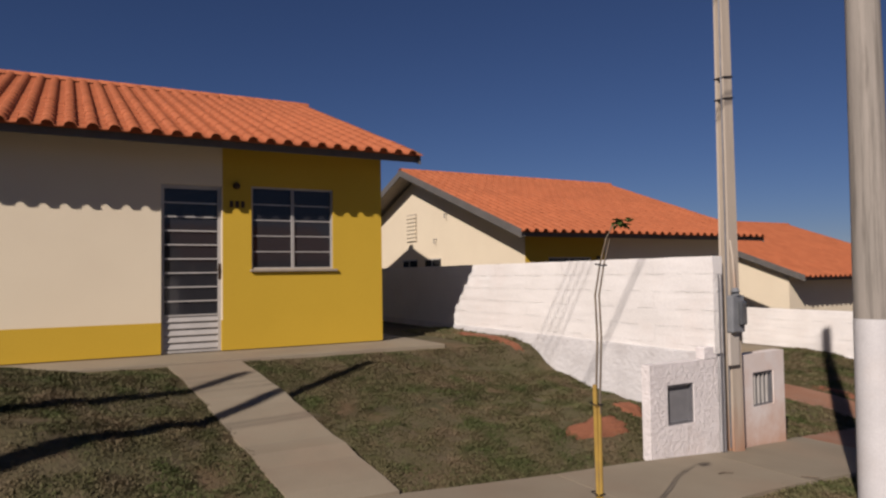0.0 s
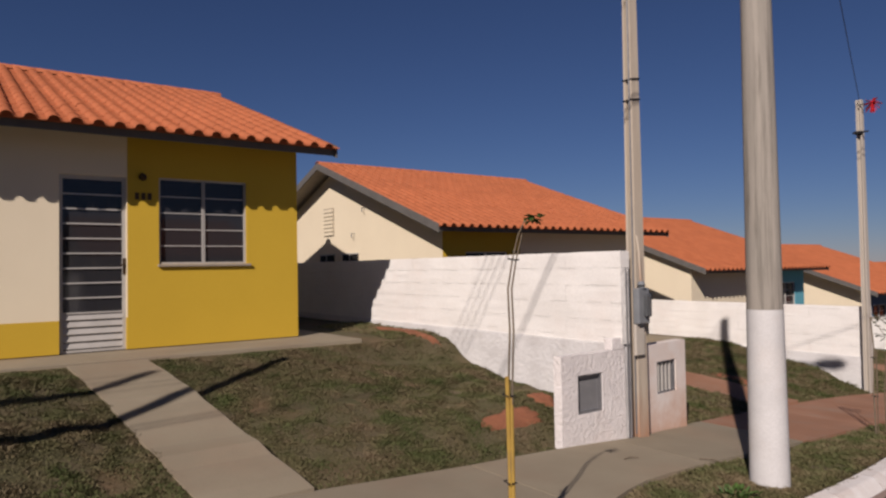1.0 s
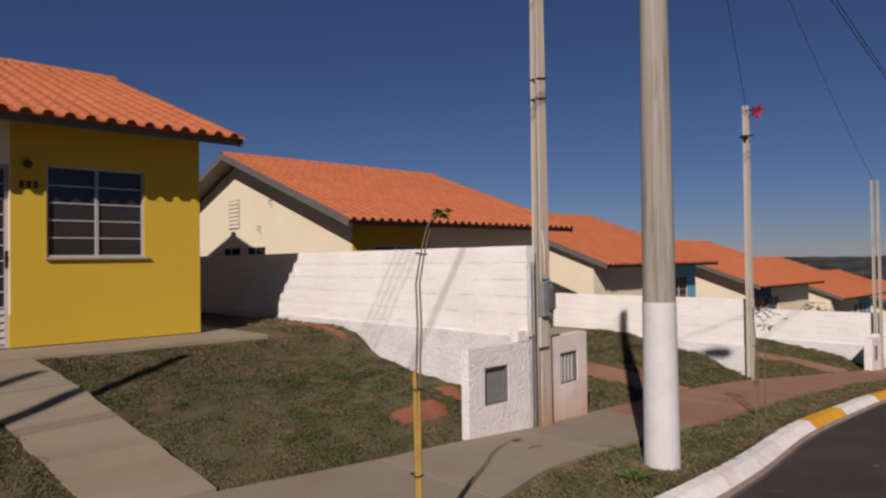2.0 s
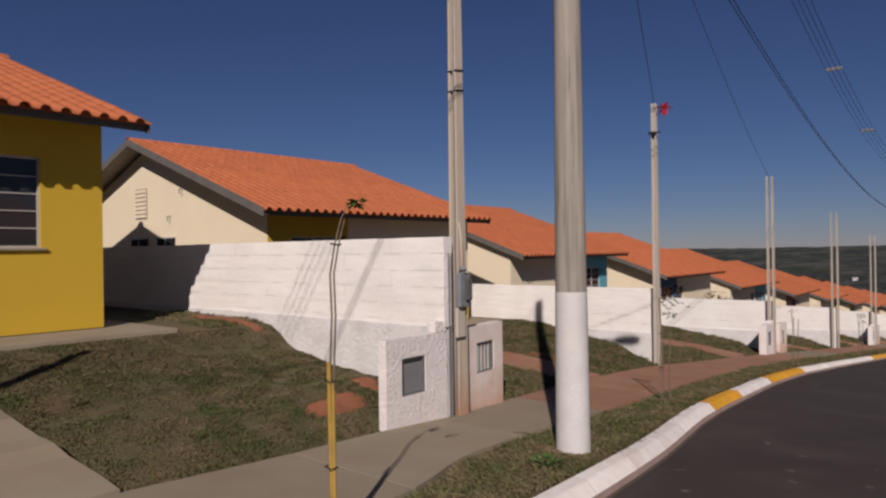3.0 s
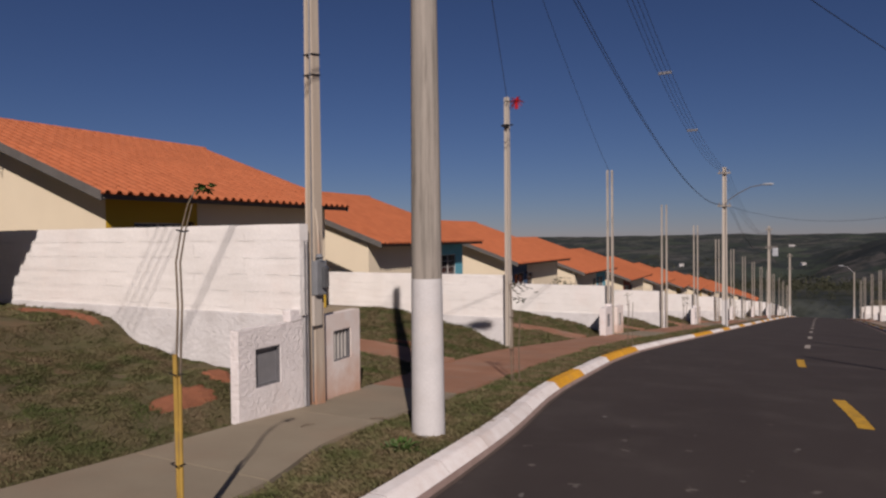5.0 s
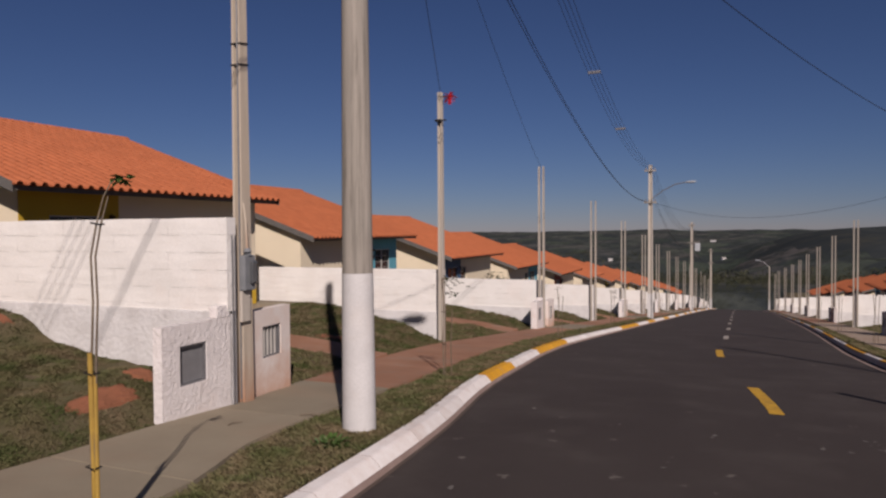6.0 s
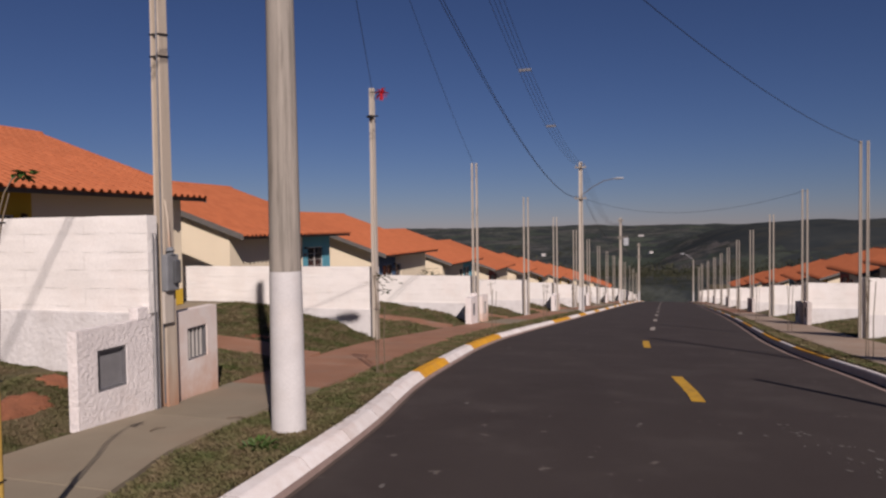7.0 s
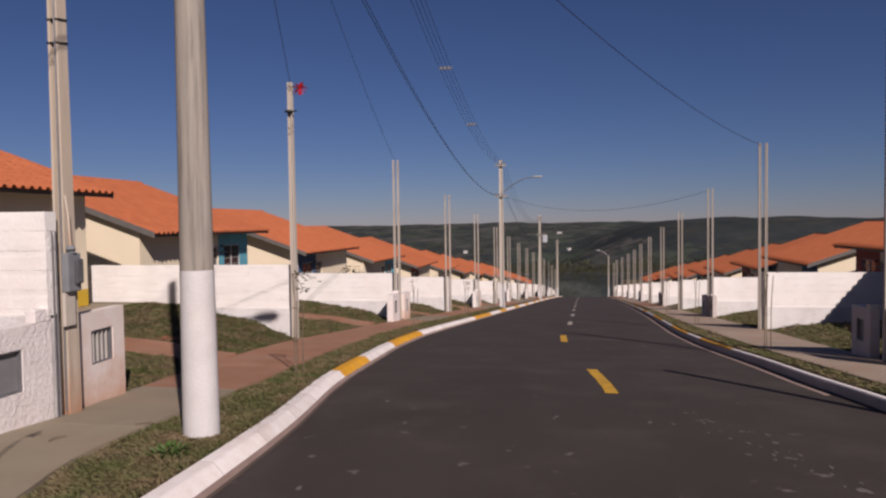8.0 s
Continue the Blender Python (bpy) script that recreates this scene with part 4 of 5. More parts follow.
def meter_box(m, width, depth, height, material, text, group, step=0.0, bars=0, hole=(0.27, 0.67, 0.31, 0.755)):
    """A rendered masonry box for a water meter, with a recessed steel door. The front faces +x, the width runs along +y."""
    b = base("meter_box", m, text, "meter box", group)
    dy0, dy1, dz0, dz1 = width * hole[0], width * hole[1], height * hole[2], height * hole[3]
    bm = wall_with_holes(0, width, -0.3, height, 0, -0.10, [(dy0, dy1, dz0, dz1)])
    body = part("body", bm, material, b)
    part("backing", boxes((-depth, -0.1005, 0, width, -0.3, height)), material, b)
    if step:
        part("raised_end", boxes((-depth, 0.0, width * 0.79, width, height + 0.001, height + step), bevel=0.01), material, b)
    door = part("door", boxes((-0.07, -0.055, dy0 + 0.01, dy1 - 0.01, dz0 + 0.01, dz1 - 0.01), bevel=0.003), DOORGREY, b, "grey steel sheet door")
    part("door_frame", boxes((-0.06, -0.012, dy0, dy0 + 0.02, dz0, dz1), (-0.06, -0.012, dy1 - 0.02, dy1, dz0, dz1), (-0.06, -0.012, dy0 + 0.02, dy1 - 0.02, dz1 - 0.02, dz1), (-0.06, -0.012, dy0 + 0.02, dy1 - 0.02, dz0, dz0 + 0.02)), GREYSTEEL, door)
    for k in range(bars):
        y = dy0 + (dy1 - dy0) * (k + 1) / (bars + 1)
        part("bar", boxes((-0.05, -0.025, y - 0.008, y + 0.008, dz0 + 0.02, dz1 - 0.02)), STEEL, door)
    return b


def meter(m, group):
    """A meter case facing +x, its back on a post at local x 0; a ledge plate hangs under it."""
    e = base("electric_meter", m, "grey plastic electricity meter box with smoked cover", "electric meter", group)
    part("case", boxes((0.0, 0.085, -0.095, 0.10, -0.20, 0.20), bevel=0.018), PLASTIC, e)
    part("cover", boxes((0.086, 0.135, -0.015, 0.08, -0.12, 0.14), bevel=0.022), METERGLASS, e, "smoked clear cover")
    part("neck", tube([(0.05, 0.0, 0.20), (0.05, 0.0, 0.24), (0.045, 0.0, 0.28)], [0.055, 0.05, 0.03], 10), PLASTIC, e, "dark cable gland")
    part("conduit", tube([(0.045, 0.0, 0.27), (0.03, 0.0, 0.6), (0.0, 0.0, 0.8)], 0.014, 6), POSTDUST, e)
    part("lower_plate", boxes((0.0, 0.035, -0.09, 0.06, -0.555, -0.205), bevel=0.006), LIGHTPOST, e, "dusty concrete cable cover")
    return e


P1 = (-5.14, 6.36)
post(pose(*P1, street_z(6.36)), 5.7, 0.17, 0.12, "service posts", True, POSTDUST)
meter(pose(-5.065, 6.295, -0.46), "meters")
ROUGH = "white splatter-rendered meter box with a grey steel door"
meter_box(pose(-5.10, 5.075, street_z(5.6) - 0.01, 0, 0, 0.5), 1.02, 0.112, 0.985, SPLATTER, ROUGH, "meter boxes", 0.13, 0, (0.24, 0.622, 0.355, 0.775))
meter_box(pose(-5.195, 6.50, street_z(7.1) - 0.02, 0, 0, 6), 1.0, 0.13, 1.085, STAINED, "smooth white meter box stained with red dust", "meter boxes", 0.0, 4, (0.33, 0.76, 0.44, 0.80))
e = base("conduit_pair", pose(-5.075, 6.105, street_z(6.0)), "two grey conduits rising up a wall end", "conduit")
for k in range(2):
    part("pipe", tube([(0, 0.045 * k, -0.1), (0, 0.045 * k, 0.8), (0, 0.045 * k, 1.91)], 0.0075, 8), GREYSTEEL, e)

for i, y in enumerate(WALLS_L):
    if i in (0, 1):
        continue
    x = FRONT_L(y)
    if i == 2:
        post(pose(x - 0.13, y - 0.22, street_z(y)), 6.13, 0.15, 0.12, "service posts", False, LIGHTPOST)
        continue
    for dx, dy in ((-0.09, -0.22), (0.06 if i == 3 else 0.12, -0.16)):
        post(pose(x + dx, y + dy, street_z(y)), 6.05, 0.088, 0.074, "service posts", False, LIGHTPOST)
    if i % 2 == 1:
        meter_box(pose(x + 0.10, y - 1.35, street_z(y - 0.9)), 0.97, 0.22, 1.0, SPLATTER, ROUGH, "meter boxes", 0.08)
        meter_box(pose(x + 0.08, y + 0.45, street_z(y + 0.9)), 0.95, 0.20, 1.05, STAINED, "smooth white meter box stained with red dust", "meter boxes", 0, 3)
for i, y in enumerate(WALLS_R):
    x = FRONT_R(y)
    if i == 0:
        # unseen post added off the wall line to cast the shadow on the asphalt
        post(pose(6.18, 5.0, street_z(5.0)), 4.76, 0.15, 0.12, "service posts across the street", False)
        continue
    for dx, dy in ((-0.09, -0.20), (0.10, -0.18)):
        post(pose(x + dx, y + dy, street_z(y)), 5.65, 0.082, 0.07, "service posts across the street", False, LIGHTPOST)
    if i % 2 == 1:
        meter_box(pose(x - 0.10, y + 1.2, street_z(y + 0.9), 0, 0, 180), 0.80, 0.16, 0.93, BARERENDER, "pale grey rendered meter box with a steel door", "meter boxes across the street", 0.08)
        meter_box(pose(x - 0.08, y - 0.35, street_z(y - 0.9), 0, 0, 180), 0.80, 0.16, 0.93, BARERENDER, "pale grey rendered meter box with a steel door", "meter boxes across the street", 0)


# ---- street poles and cables ----
def street_pole(x, y, height, r0, r1, lamp=None, turn=0, round_shaft=True, arms=(), transformer=False):
    """A concrete utility pole; lamp is (reach, height of the head)."""
    z = street_z(y) - 0.03
    p = base("street_pole", pose(x, y, z, 0, 0, turn), "tapered concrete utility pole with whitewashed foot" + (" and street light" if lamp else ""), "utility pole", "utility poles")

    def rad(v):
        return r0 + (r1 - r0) * max(v, 0) / height

    zs = [-0.3, 0, 0.4, 0.9, 1.55]
    up = [1.55 + (height - 1.55) * k / 8 for k in range(9)]
    if round_shaft:
        part("white_foot", tube([(0, 0, v) for v in zs], [rad(v) + 0.002 for v in zs], 24, False), POLEWHITE, p, "whitewashed foot", True)
        part("shaft", tube([(0, 0, v) for v in up] + [(0, 0, height + 0.02)], [rad(v) for v in up] + [0.004], 24, False), POLE, p, "", True)
    else:
        part("white_foot", channel_shaft(bmesh.new(), [(v, rad(v) * 0.8 + 0.003, rad(v) + 0.003) for v in zs]), POLEWHITE, p, "whitewashed foot")
        part("shaft", channel_shaft(bmesh.new(), [(v, rad(v) * 0.8, rad(v)) for v in up]), LIGHTPOST, p)
    for z1, w in arms:
        d = rad(z1) * (1.0 if round_shaft else 0.8)
        arm = part("crossarm", boxes((-w / 2, w / 2, -d - 0.10, -d - 0.005, z1 - 0.05, z1 + 0.05), bevel=0.01), POLE, p)
        for k in range(4):
            xx = -w / 2 + w * (k + 0.5) / 4
            part("insulator", tube([(xx, -d - 0.05, z1 + 0.05), (xx, -d - 0.05, z1 + 0.10), (xx, -d - 0.05, z1 + 0.15), (xx, -d - 0.05, z1 + 0.2)], [0.015, 0.032, 0.022, 0.028], 8), PORCELAIN, arm)
    if transformer:
        tr = part("transformer", boxes((0.32, 0.86, -0.25, 0.25, height - 3.2, height - 2.35), bevel=0.05), LAMPGLASS, p, "pale grey pole transformer")
        part("bracket", boxes((0.0, 0.34, -0.04, 0.04, height - 3.0, height - 2.9), (0.0, 0.34, -0.04, 0.04, height - 2.6, height - 2.5)), GREYSTEEL, tr)
        for k in range(3):
            part("bushing", tube([(0.42 + 0.17 * k, 0, height - 2.36), (0.42 + 0.17 * k, 0, height - 2.2), (0.42 + 0.17 * k, 0, height - 2.1)], [0.04, 0.05, 0.02], 8), PORCELAIN, tr)
    if lamp:
        reach, lz = lamp
        arm = part("lamp_arm", tube([(0.1, 0, lz - 0.95), (reach * 0.33, 0, lz - 0.5), (reach * 0.68, 0, lz - 0.12), (reach, 0, lz)], 0.03, 8), GREYSTEEL, p)
        bm = tube([(reach - 0.1, 0, lz - 0.01), (reach + 0.1, 0, lz), (reach + 0.4, 0, lz + 0.02), (reach + 0.55, 0, lz + 0.02)], [0.06, 0.13, 0.14, 0.05], 10)
        bmesh.ops.scale(bm, vec=(1, 1, 0.5), verts=bm.verts[:], space=Matrix.Translation((0, 0, -lz)))
        part("lamp_head", bm, LAMPGLASS, arm, "grey street light head")
    return p


# x, y, height, lamp, upper and lower cable heights
POLES = [(-1.9, -32.0, 8.2, None, 8.05, 6.9), (-3.32, 5.83, 8.2, (2.25, 7.35), 8.1, 7.0), (-4.70, 43.6, 9.46, (2.1, 8.35), 9.3, 7.2), (-4.70, 80.5, 9.85, None, 9.3, 7.4), (-4.6, 117.0, 9.6, None, 9.2, 7.3)]
POLES = [(x + BEND(y), *row) for x, y, row in ((r[0], r[1], r[1:]) for r in POLES)]
for x, y, height, lamp, hi, lo in POLES:
    if y < 10:
        street_pole(x, y, height, 0.164, 0.097, lamp)
    else:
        street_pole(x, y, height, 0.165, 0.105, lamp, 0, False, ((height - 0.35, 0.7), (height - 2.3, 0.75)), y == 80.5)
street_pole(6.15, 108.0, 6.35, 0.10, 0.06, (1.35, 7.2), 180, False)


def cable(pts, r, name="overhead_cable", text="black overhead cable bundle sagging between poles"):
    return tagged(ob_from(name, tube(pts, r, 6), BLACK), text, "cable", "overhead cables")


def sag(a, c, drop, n=24):
    a, c = Vector(a), Vector(c)
    return [a.lerp(c, k / n) - Vector((0, 0, drop * 4 * (k / n) * (1 - k / n))) for k in range(n + 1)]


for (xa, ya, _, _, ha, la), (xb, yb, _, _, hb, lb) in zip(POLES, POLES[1:]):
    za, zb = street_z(ya), street_z(yb)
    back = ya < 0
    near = ya == 5.83
    for k in range(2):
        a = (xa - 0.70 if near else xa + 0.2) + 0.11 * k
        drop = 3.1 if back else 1.58 if near else 1.25
        cable(sag((a, ya, 6.73 if near else za + la + 0.05 * k), (xb + (0.2 if back else -0.22) + 0.06 * k, yb, zb + lb + 0.04 * k), drop + 0.10 * k), 0.009)
    for k in range(4):
        a = xa + (-0.5 + 0.34 * k if back else -0.31 + 0.11 * k if near else -0.26 + 0.15 * k)
        cable(sag((a, ya, 8.63 if near else za + ha), (xb + (-0.16 + 0.11 * k if back else -0.26 + 0.15 * k), yb, zb + hb), 2.65 if back else 1.7 if near else 1.55), 0.007, text="thin overhead conductor between utility poles")
    if near:
        # spacers that hold the upper conductors apart
        for f in (0.42, 0.60):
            q = Vector((xa - 0.15, ya, 8.63)).lerp(Vector((xb - 0.03, yb, zb + hb)), f) - Vector((0, 0, 1.7 * 4 * f * (1 - f)))
            tagged(ob_from("cable_spacer", boxes((q.x - 0.2, q.x + 0.2, q.y - 0.02, q.y + 0.02, q.z - 0.04, q.z + 0.05), bevel=0.012), GREYSTEEL), "grey spacer clamped across overhead conductors", "spacer", "cable spacers")


# ---- garden paths and bare soil ----
def lot_path(row, flip, material, text, width=0.82, skew=0.44):
    """A path from the house door down to the footway, following the lawn."""
    y0, y1, fx, fz, hy, far_side = row
    d0, d1 = (DOOR[0], DOOR[1]) if far_side else (WID - DOOR[1], WID - DOOR[0])
    mid = hy + (d0 + d1) / 2
    x_end = FRONT_L(mid) - 0.01
    x_top = fx + 0.93
    n, cols = 16, 6
    bm = bmesh.new()
    rows = []
    for j in range(n + 1):
        u = j / n
        x = x_top + (x_end - x_top) * u
        c = mid + skew * u
        z = (fz - 0.03) * (1 - u) + (street_z(c + 0.0) + 0.0) * u
        g = max(ground_z(x, c - width / 2), ground_z(x, c), ground_z(x, c + width / 2))
        rows.append([(x, c - width / 2 + width * i / cols, max(g + 0.02, z if u > 0.97 else g + 0.02)) for i in range(cols + 1)])
    top = [[bm.verts.new(p) for p in r] for r in rows]
    low = [[bm.verts.new((r[k][0], r[k][1], r[k][2] - 0.16)) for k in (0, -1)] for r in rows]
    for j in range(n):
        for i in range(cols):
            bm.faces.new((top[j][i], top[j + 1][i], top[j + 1][i + 1], top[j][i + 1])[::-1])
        bm.faces.new((top[j][0], top[j + 1][0], low[j + 1][0], low[j][0])[::-1])
        bm.faces.new((top[j][-1], top[j + 1][-1], low[j + 1][1], low[j][1]))
    bm.faces.new([low[0][0], low[0][1]] + top[0][::-1])
    bm.faces.new([low[n][1], low[n][0]] + top[n])
    bmesh.ops.recalc_face_normals(bm, faces=bm.faces[:])
    return tagged(ob_from("garden_path", bm, material), text, "path", kind="structure")


lot_path(LOTS_L[1], False, CONCRETE, "pale concrete path from the door to the footway")
for row in LOTS_L[2:7]:
    lot_path(row, True, DUSTY, "red dusty path across a lawn", 0.95, 0.2)


def soil_patch(cx, cy, rx, ry, seed):
    rng = random.Random(seed)
    bm = bmesh.new()
    n = 48
    ring = []
    offs = [1 + 0.45 * noise.noise(Vector((2.2 * math.cos(6.283 * i / n), 2.2 * math.sin(6.283 * i / n), seed))) + rng.uniform(-0.05, 0.05) for i in range(n)]
    centre = bm.verts.new((cx, cy, ground_z(cx, cy) + 0.025))
    prev = None
    for rr, lift in ((0.45, 0.03), (0.8, 0.022), (1.05, -0.03)):
        cur = []
        for i in range(n):
            a = 2 * math.pi * i / n
            k = rr * (offs[i] + offs[i - 1]) / 2
            x, y = cx + rx * k * math.cos(a), cy + ry * k * math.sin(a)
            cur.append(bm.verts.new((x, y, ground_z(x, y) + lift + rng.uniform(-0.006, 0.006))))
        for i in range(n):
            if prev is None:
                bm.faces.new((centre, cur[i], cur[(i + 1) % n]))
            else:
                bm.faces.new((prev[i], cur[i], cur[(i + 1) % n], prev[(i + 1) % n]))
        prev = cur
    return tagged(ob_from("bare_soil", bm, SOIL, smooth=True), "patch of bare red earth in the lawn", "soil", kind="structure")


PATCHES = [(-5.72, 4.92, 0.15, 0.44, 1), (-6.0, 5.65, 0.18, 0.15, 2), (-9.3, 5.72, 1.1, 0.20, 3), (-7.3, 11.9, 0.5, 0.25, 5)]
for row in PATCHES:
    soil_patch(*row)


# ---- grass ----
def grass(name, x0, x1, y0, y1, count, blades, size, seed, keep, text="short dry lawn grass, green and straw coloured"):
    rng = np.random.default_rng(seed)
    verts, faces = [], []
    made = 0
    for _ in range(count * 4):
        if made >= count:
            break
        x, y = rng.uniform(x0, x1), rng.uniform(y0, y1)
        if not keep(x, y):
            continue
        dens = 0.55 + 0.6 * noise.noise(Vector((x * 1.3, y * 1.3, 1.0))) + 0.35 * noise.noise(Vector((x * 4, y * 4, 2.0)))
        if rng.random() > dens + 0.25:
            continue
        made += 1
        z = ground_z(x, y) - 0.004
        tall = size * (0.6 + 0.8 * max(dens, 0.1)) * rng.uniform(0.7, 1.2)
        for _ in range(blades):
            a = rng.uniform(0, 2 * math.pi)
            bx, by = x + rng.normal(0, 0.018), y + rng.normal(0, 0.018)
            lean = rng.uniform(0.5, 2.0) * tall
            w = rng.uniform(0.003, 0.0065) * (1 + size * 5)
            c, s = math.cos(a), math.sin(a)
            h = tall * rng.uniform(0.5, 1.1)
            i = len(verts)
            verts += [(bx - s * w, by + c * w, z), (bx + s * w, by - c * w, z), (bx + c * lean * 0.4 + s * w * 0.6, by + s * lean * 0.4 - c * w * 0.6, z + h * 0.7), (bx + c * lean, by + s * lean, z + h)]
            faces += [(i, i + 1, i + 2), (i, i + 2, i + 3)]
    me = bpy.data.meshes.new(name)
    me.from_pydata(verts, [], faces)
    me.materials.append(BLADE)
    return tagged(new(name, me), text, "grass", kind="stuff")


def off_patch(x, y):
    return all(((x - cx) / rx) ** 2 + ((y - cy) / ry) ** 2 > 0.62 + 1.0 * noise.noise(Vector((x * 6, y * 6, 0))) for cx, cy, rx, ry, _ in PATCHES)


def off_path(row, x, y, width=0.9, skew=0.42):
    _, _, fx, _, hy, far_side = row
    d = (DOOR[0] + DOOR[1]) / 2 if far_side else WID - (DOOR[0] + DOOR[1]) / 2
    mid = hy + d
    u = (x - fx - 0.93) / (FRONT_L(mid) - fx - 0.93)
    edge = 0.04 * noise.noise(Vector((x * 5, y * 5, 4)))
    return abs(y - mid - skew * u) > width / 2 - 0.01 + edge


def on_lot(row, skew, width):
    def f(x, y):
        return x < FRONT_L(y) - 0.03 + 0.05 * noise.noise(Vector((x * 4, y * 4, 6))) and x > row[2] + 0.95 + 0.05 * noise.noise(Vector((x * 3, y * 3, 7))) and off_path(row, x, y, width, skew) and off_patch(x, y) and row[0] + 0.12 < y < row[1] - 0.12
    return f


L1 = LOTS_L[1]
grass("lawn", -8.6, -4.9, -3.2, 6.0, 84000, 4, 0.019, 1, on_lot(L1, 0.44, 0.82))
grass("lawn", -11.0, -8.5, 5.1, 6.0, 900, 4, 0.05, 2, lambda x, y: off_patch(x, y))
grass("lawn", -10.4, -5.3, 6.3, 15.5, 22000, 4, 0.048, 3, on_lot(LOTS_L[2], 0.2, 0.95))
grass("lawn", -10.6, -6.2, 15.7, 25.0, 11000, 4, 0.06, 4, on_lot(LOTS_L[3], 0.2, 0.95))
grass("lawn", -10.5, -6.2, 25.2, 34.4, 4500, 4, 0.09, 5, on_lot(LOTS_L[4], 0.2, 0.95))
grass("lawn", -10.5, -6.2, 34.6, 44.0, 2500, 4, 0.11, 6, on_lot(LOTS_L[5], 0.2, 0.95))


def on_strip(x, y):
    return STRIP_L(y) + 0.02 + 0.10 * noise.noise(Vector((x * 3, y * 3, 5))) < x < KERB_L(y) - 0.24 + 0.03 * noise.noise(Vector((x * 6, y * 6, 9)))


def on_strip_r(x, y):
    return KERB_R(y) + 0.25 < x < STRIP_R(y) - 0.02 + 0.1 * noise.noise(Vector((x * 3, y * 3, 5)))


grass("verge_grass", -5.2, -2.6, -2.0, 16.0, 16000, 4, 0.038, 7, on_strip, "short verge grass between footway and kerb")
grass("verge_grass", -5.2, -4.2, 16.0, 45.0, 6000, 4, 0.075, 8, on_strip, "short verge grass between footway and kerb")
grass("verge_grass", 3.6, 5.4, 6.0, 40.0, 8000, 4, 0.055, 9, on_strip_r, "short verge grass between footway and kerb")
for k, row in enumerate(LOTS_R[2:5]):
    grass("lawn", 5.6, 9.5, row[0] + 0.15, row[1] - 0.15, 6500, 4, 0.065, 20 + k, lambda x, y: x > FRONT_R(y) + 0.03)


# ---- saplings tied to stakes ----
def add_leaf(bm, p, d, up, length, width):
    d = d.normalized()
    s = d.cross(up).normalized() * width
    n = s.cross(d).normalized() * length * 0.10
    v = [bm.verts.new(q) for q in (p, p + d * length * 0.35 + s + n, p + d * length * 0.75 + s * 0.7 + n, p + d * length, p + d * length * 0.75 - s * 0.7 + n, p + d * length * 0.35 - s + n, p + d * length * 0.5 - n * 0.4)]
    for a, c in ((0, 1), (1, 2), (2, 3), (3, 4), (4, 5), (5, 0)):
        bm.faces.new((v[a], v[c], v[6]))


def sapling(x, y, z, stake_top, stem, leaf_at, leaves, leaf_size, material, seed, text, stakes=1, spread=0.10, twin=None):
    """A young street tree: thin stem tied to bamboo, with a few leaves."""
    rng = random.Random(seed)
    t = base("sapling", pose(x, y, z), text, "young tree", "street saplings")
    for k in range(stakes):
        dx = (0.01 if stakes == 1 else 0.04) + 0.09 * k
        pts = [(dx, 0.02 * k, -0.2), (dx - 0.004, 0.01, stake_top * 0.5), (dx + 0.01 + 0.02 * k, -0.01, stake_top - 0.05 * k)]
        part("stake", tube(pts, [0.015, 0.014, 0.013] if stakes == 1 else [0.010, 0.009, 0.008], 8), BAMBOO if stakes == 1 else TWIG, t, "bamboo stake" if stakes == 1 else "thin wooden stake")
    part("stem", tube([(0, 0.03, -0.1)] + stem, [v * (0.72 if twin else 1.0) for v in (0.010, 0.0095, 0.009, 0.0085, 0.008, 0.007, 0.005, 0.004)][:len(stem) + 1], 8), BARK, t)
    if twin:
        dx, dy = twin
        part("stem", tube([(p[0] + dx, p[1] + dy, p[2]) for p in [(0, 0.03, -0.1)] + stem[:-1]], [0.0065, 0.0065, 0.006, 0.006, 0.0055, 0.005, 0.003][:len(stem)], 8), BARK, t)
        part("stake", tube([(0.03, 0.012, -0.2), (0.034, 0.010, stake_top * 0.5), (0.036, 0.008, stake_top - 0.12)], [0.012, 0.011, 0.010], 8), BAMBOO, t, "second thinner bamboo stake")
    if twin:
        part("tie", tube([(0.035, 0.0, 1.81), (0.085, 0.012, 1.80), (0.10, 0.03, 1.803)], 0.005, 5), BLACK, t, "black tie")
    for f in (0.45, 0.9):
        zz = stake_top * f
        part("tie", tube([(0.040, -0.022, zz), (-0.018, -0.018, zz + 0.006), (-0.018, 0.028, zz + 0.004), (0.045, 0.028, zz), (0.050, -0.018, zz + 0.003)], 0.004, 5), BLACK, t, "black tie")
    crown = bmesh.new()
    twig = bmesh.new()
    for c in leaf_at:
        c = Vector(c)
        start = Vector(stem[-1]) if (Vector(stem[-1]) - c).length < 0.6 else Vector(min(stem, key=lambda q: (Vector(q) - c).length))
        add_tube(twig, [start, start.lerp(c, 0.6) + Vector((0, 0, 0.02)), c], [0.006, 0.005, 0.003], 5)
        for _ in range(leaves):
            p = c + Vector((rng.gauss(0, spread), rng.gauss(0, spread), rng.gauss(0, spread * 0.45)))
            d = Vector((rng.uniform(-1, 1), rng.uniform(-1, 1), rng.uniform(-0.6, 0.3)))
            add_leaf(crown, p, d, Vector((0, 0, 1)), leaf_size * rng.uniform(0.7, 1.3), leaf_size * rng.uniform(0.2, 0.32))
    part("twig", twig, BARK, t)
    part("crown", crown, material, t, "sparse leaves")
    return t


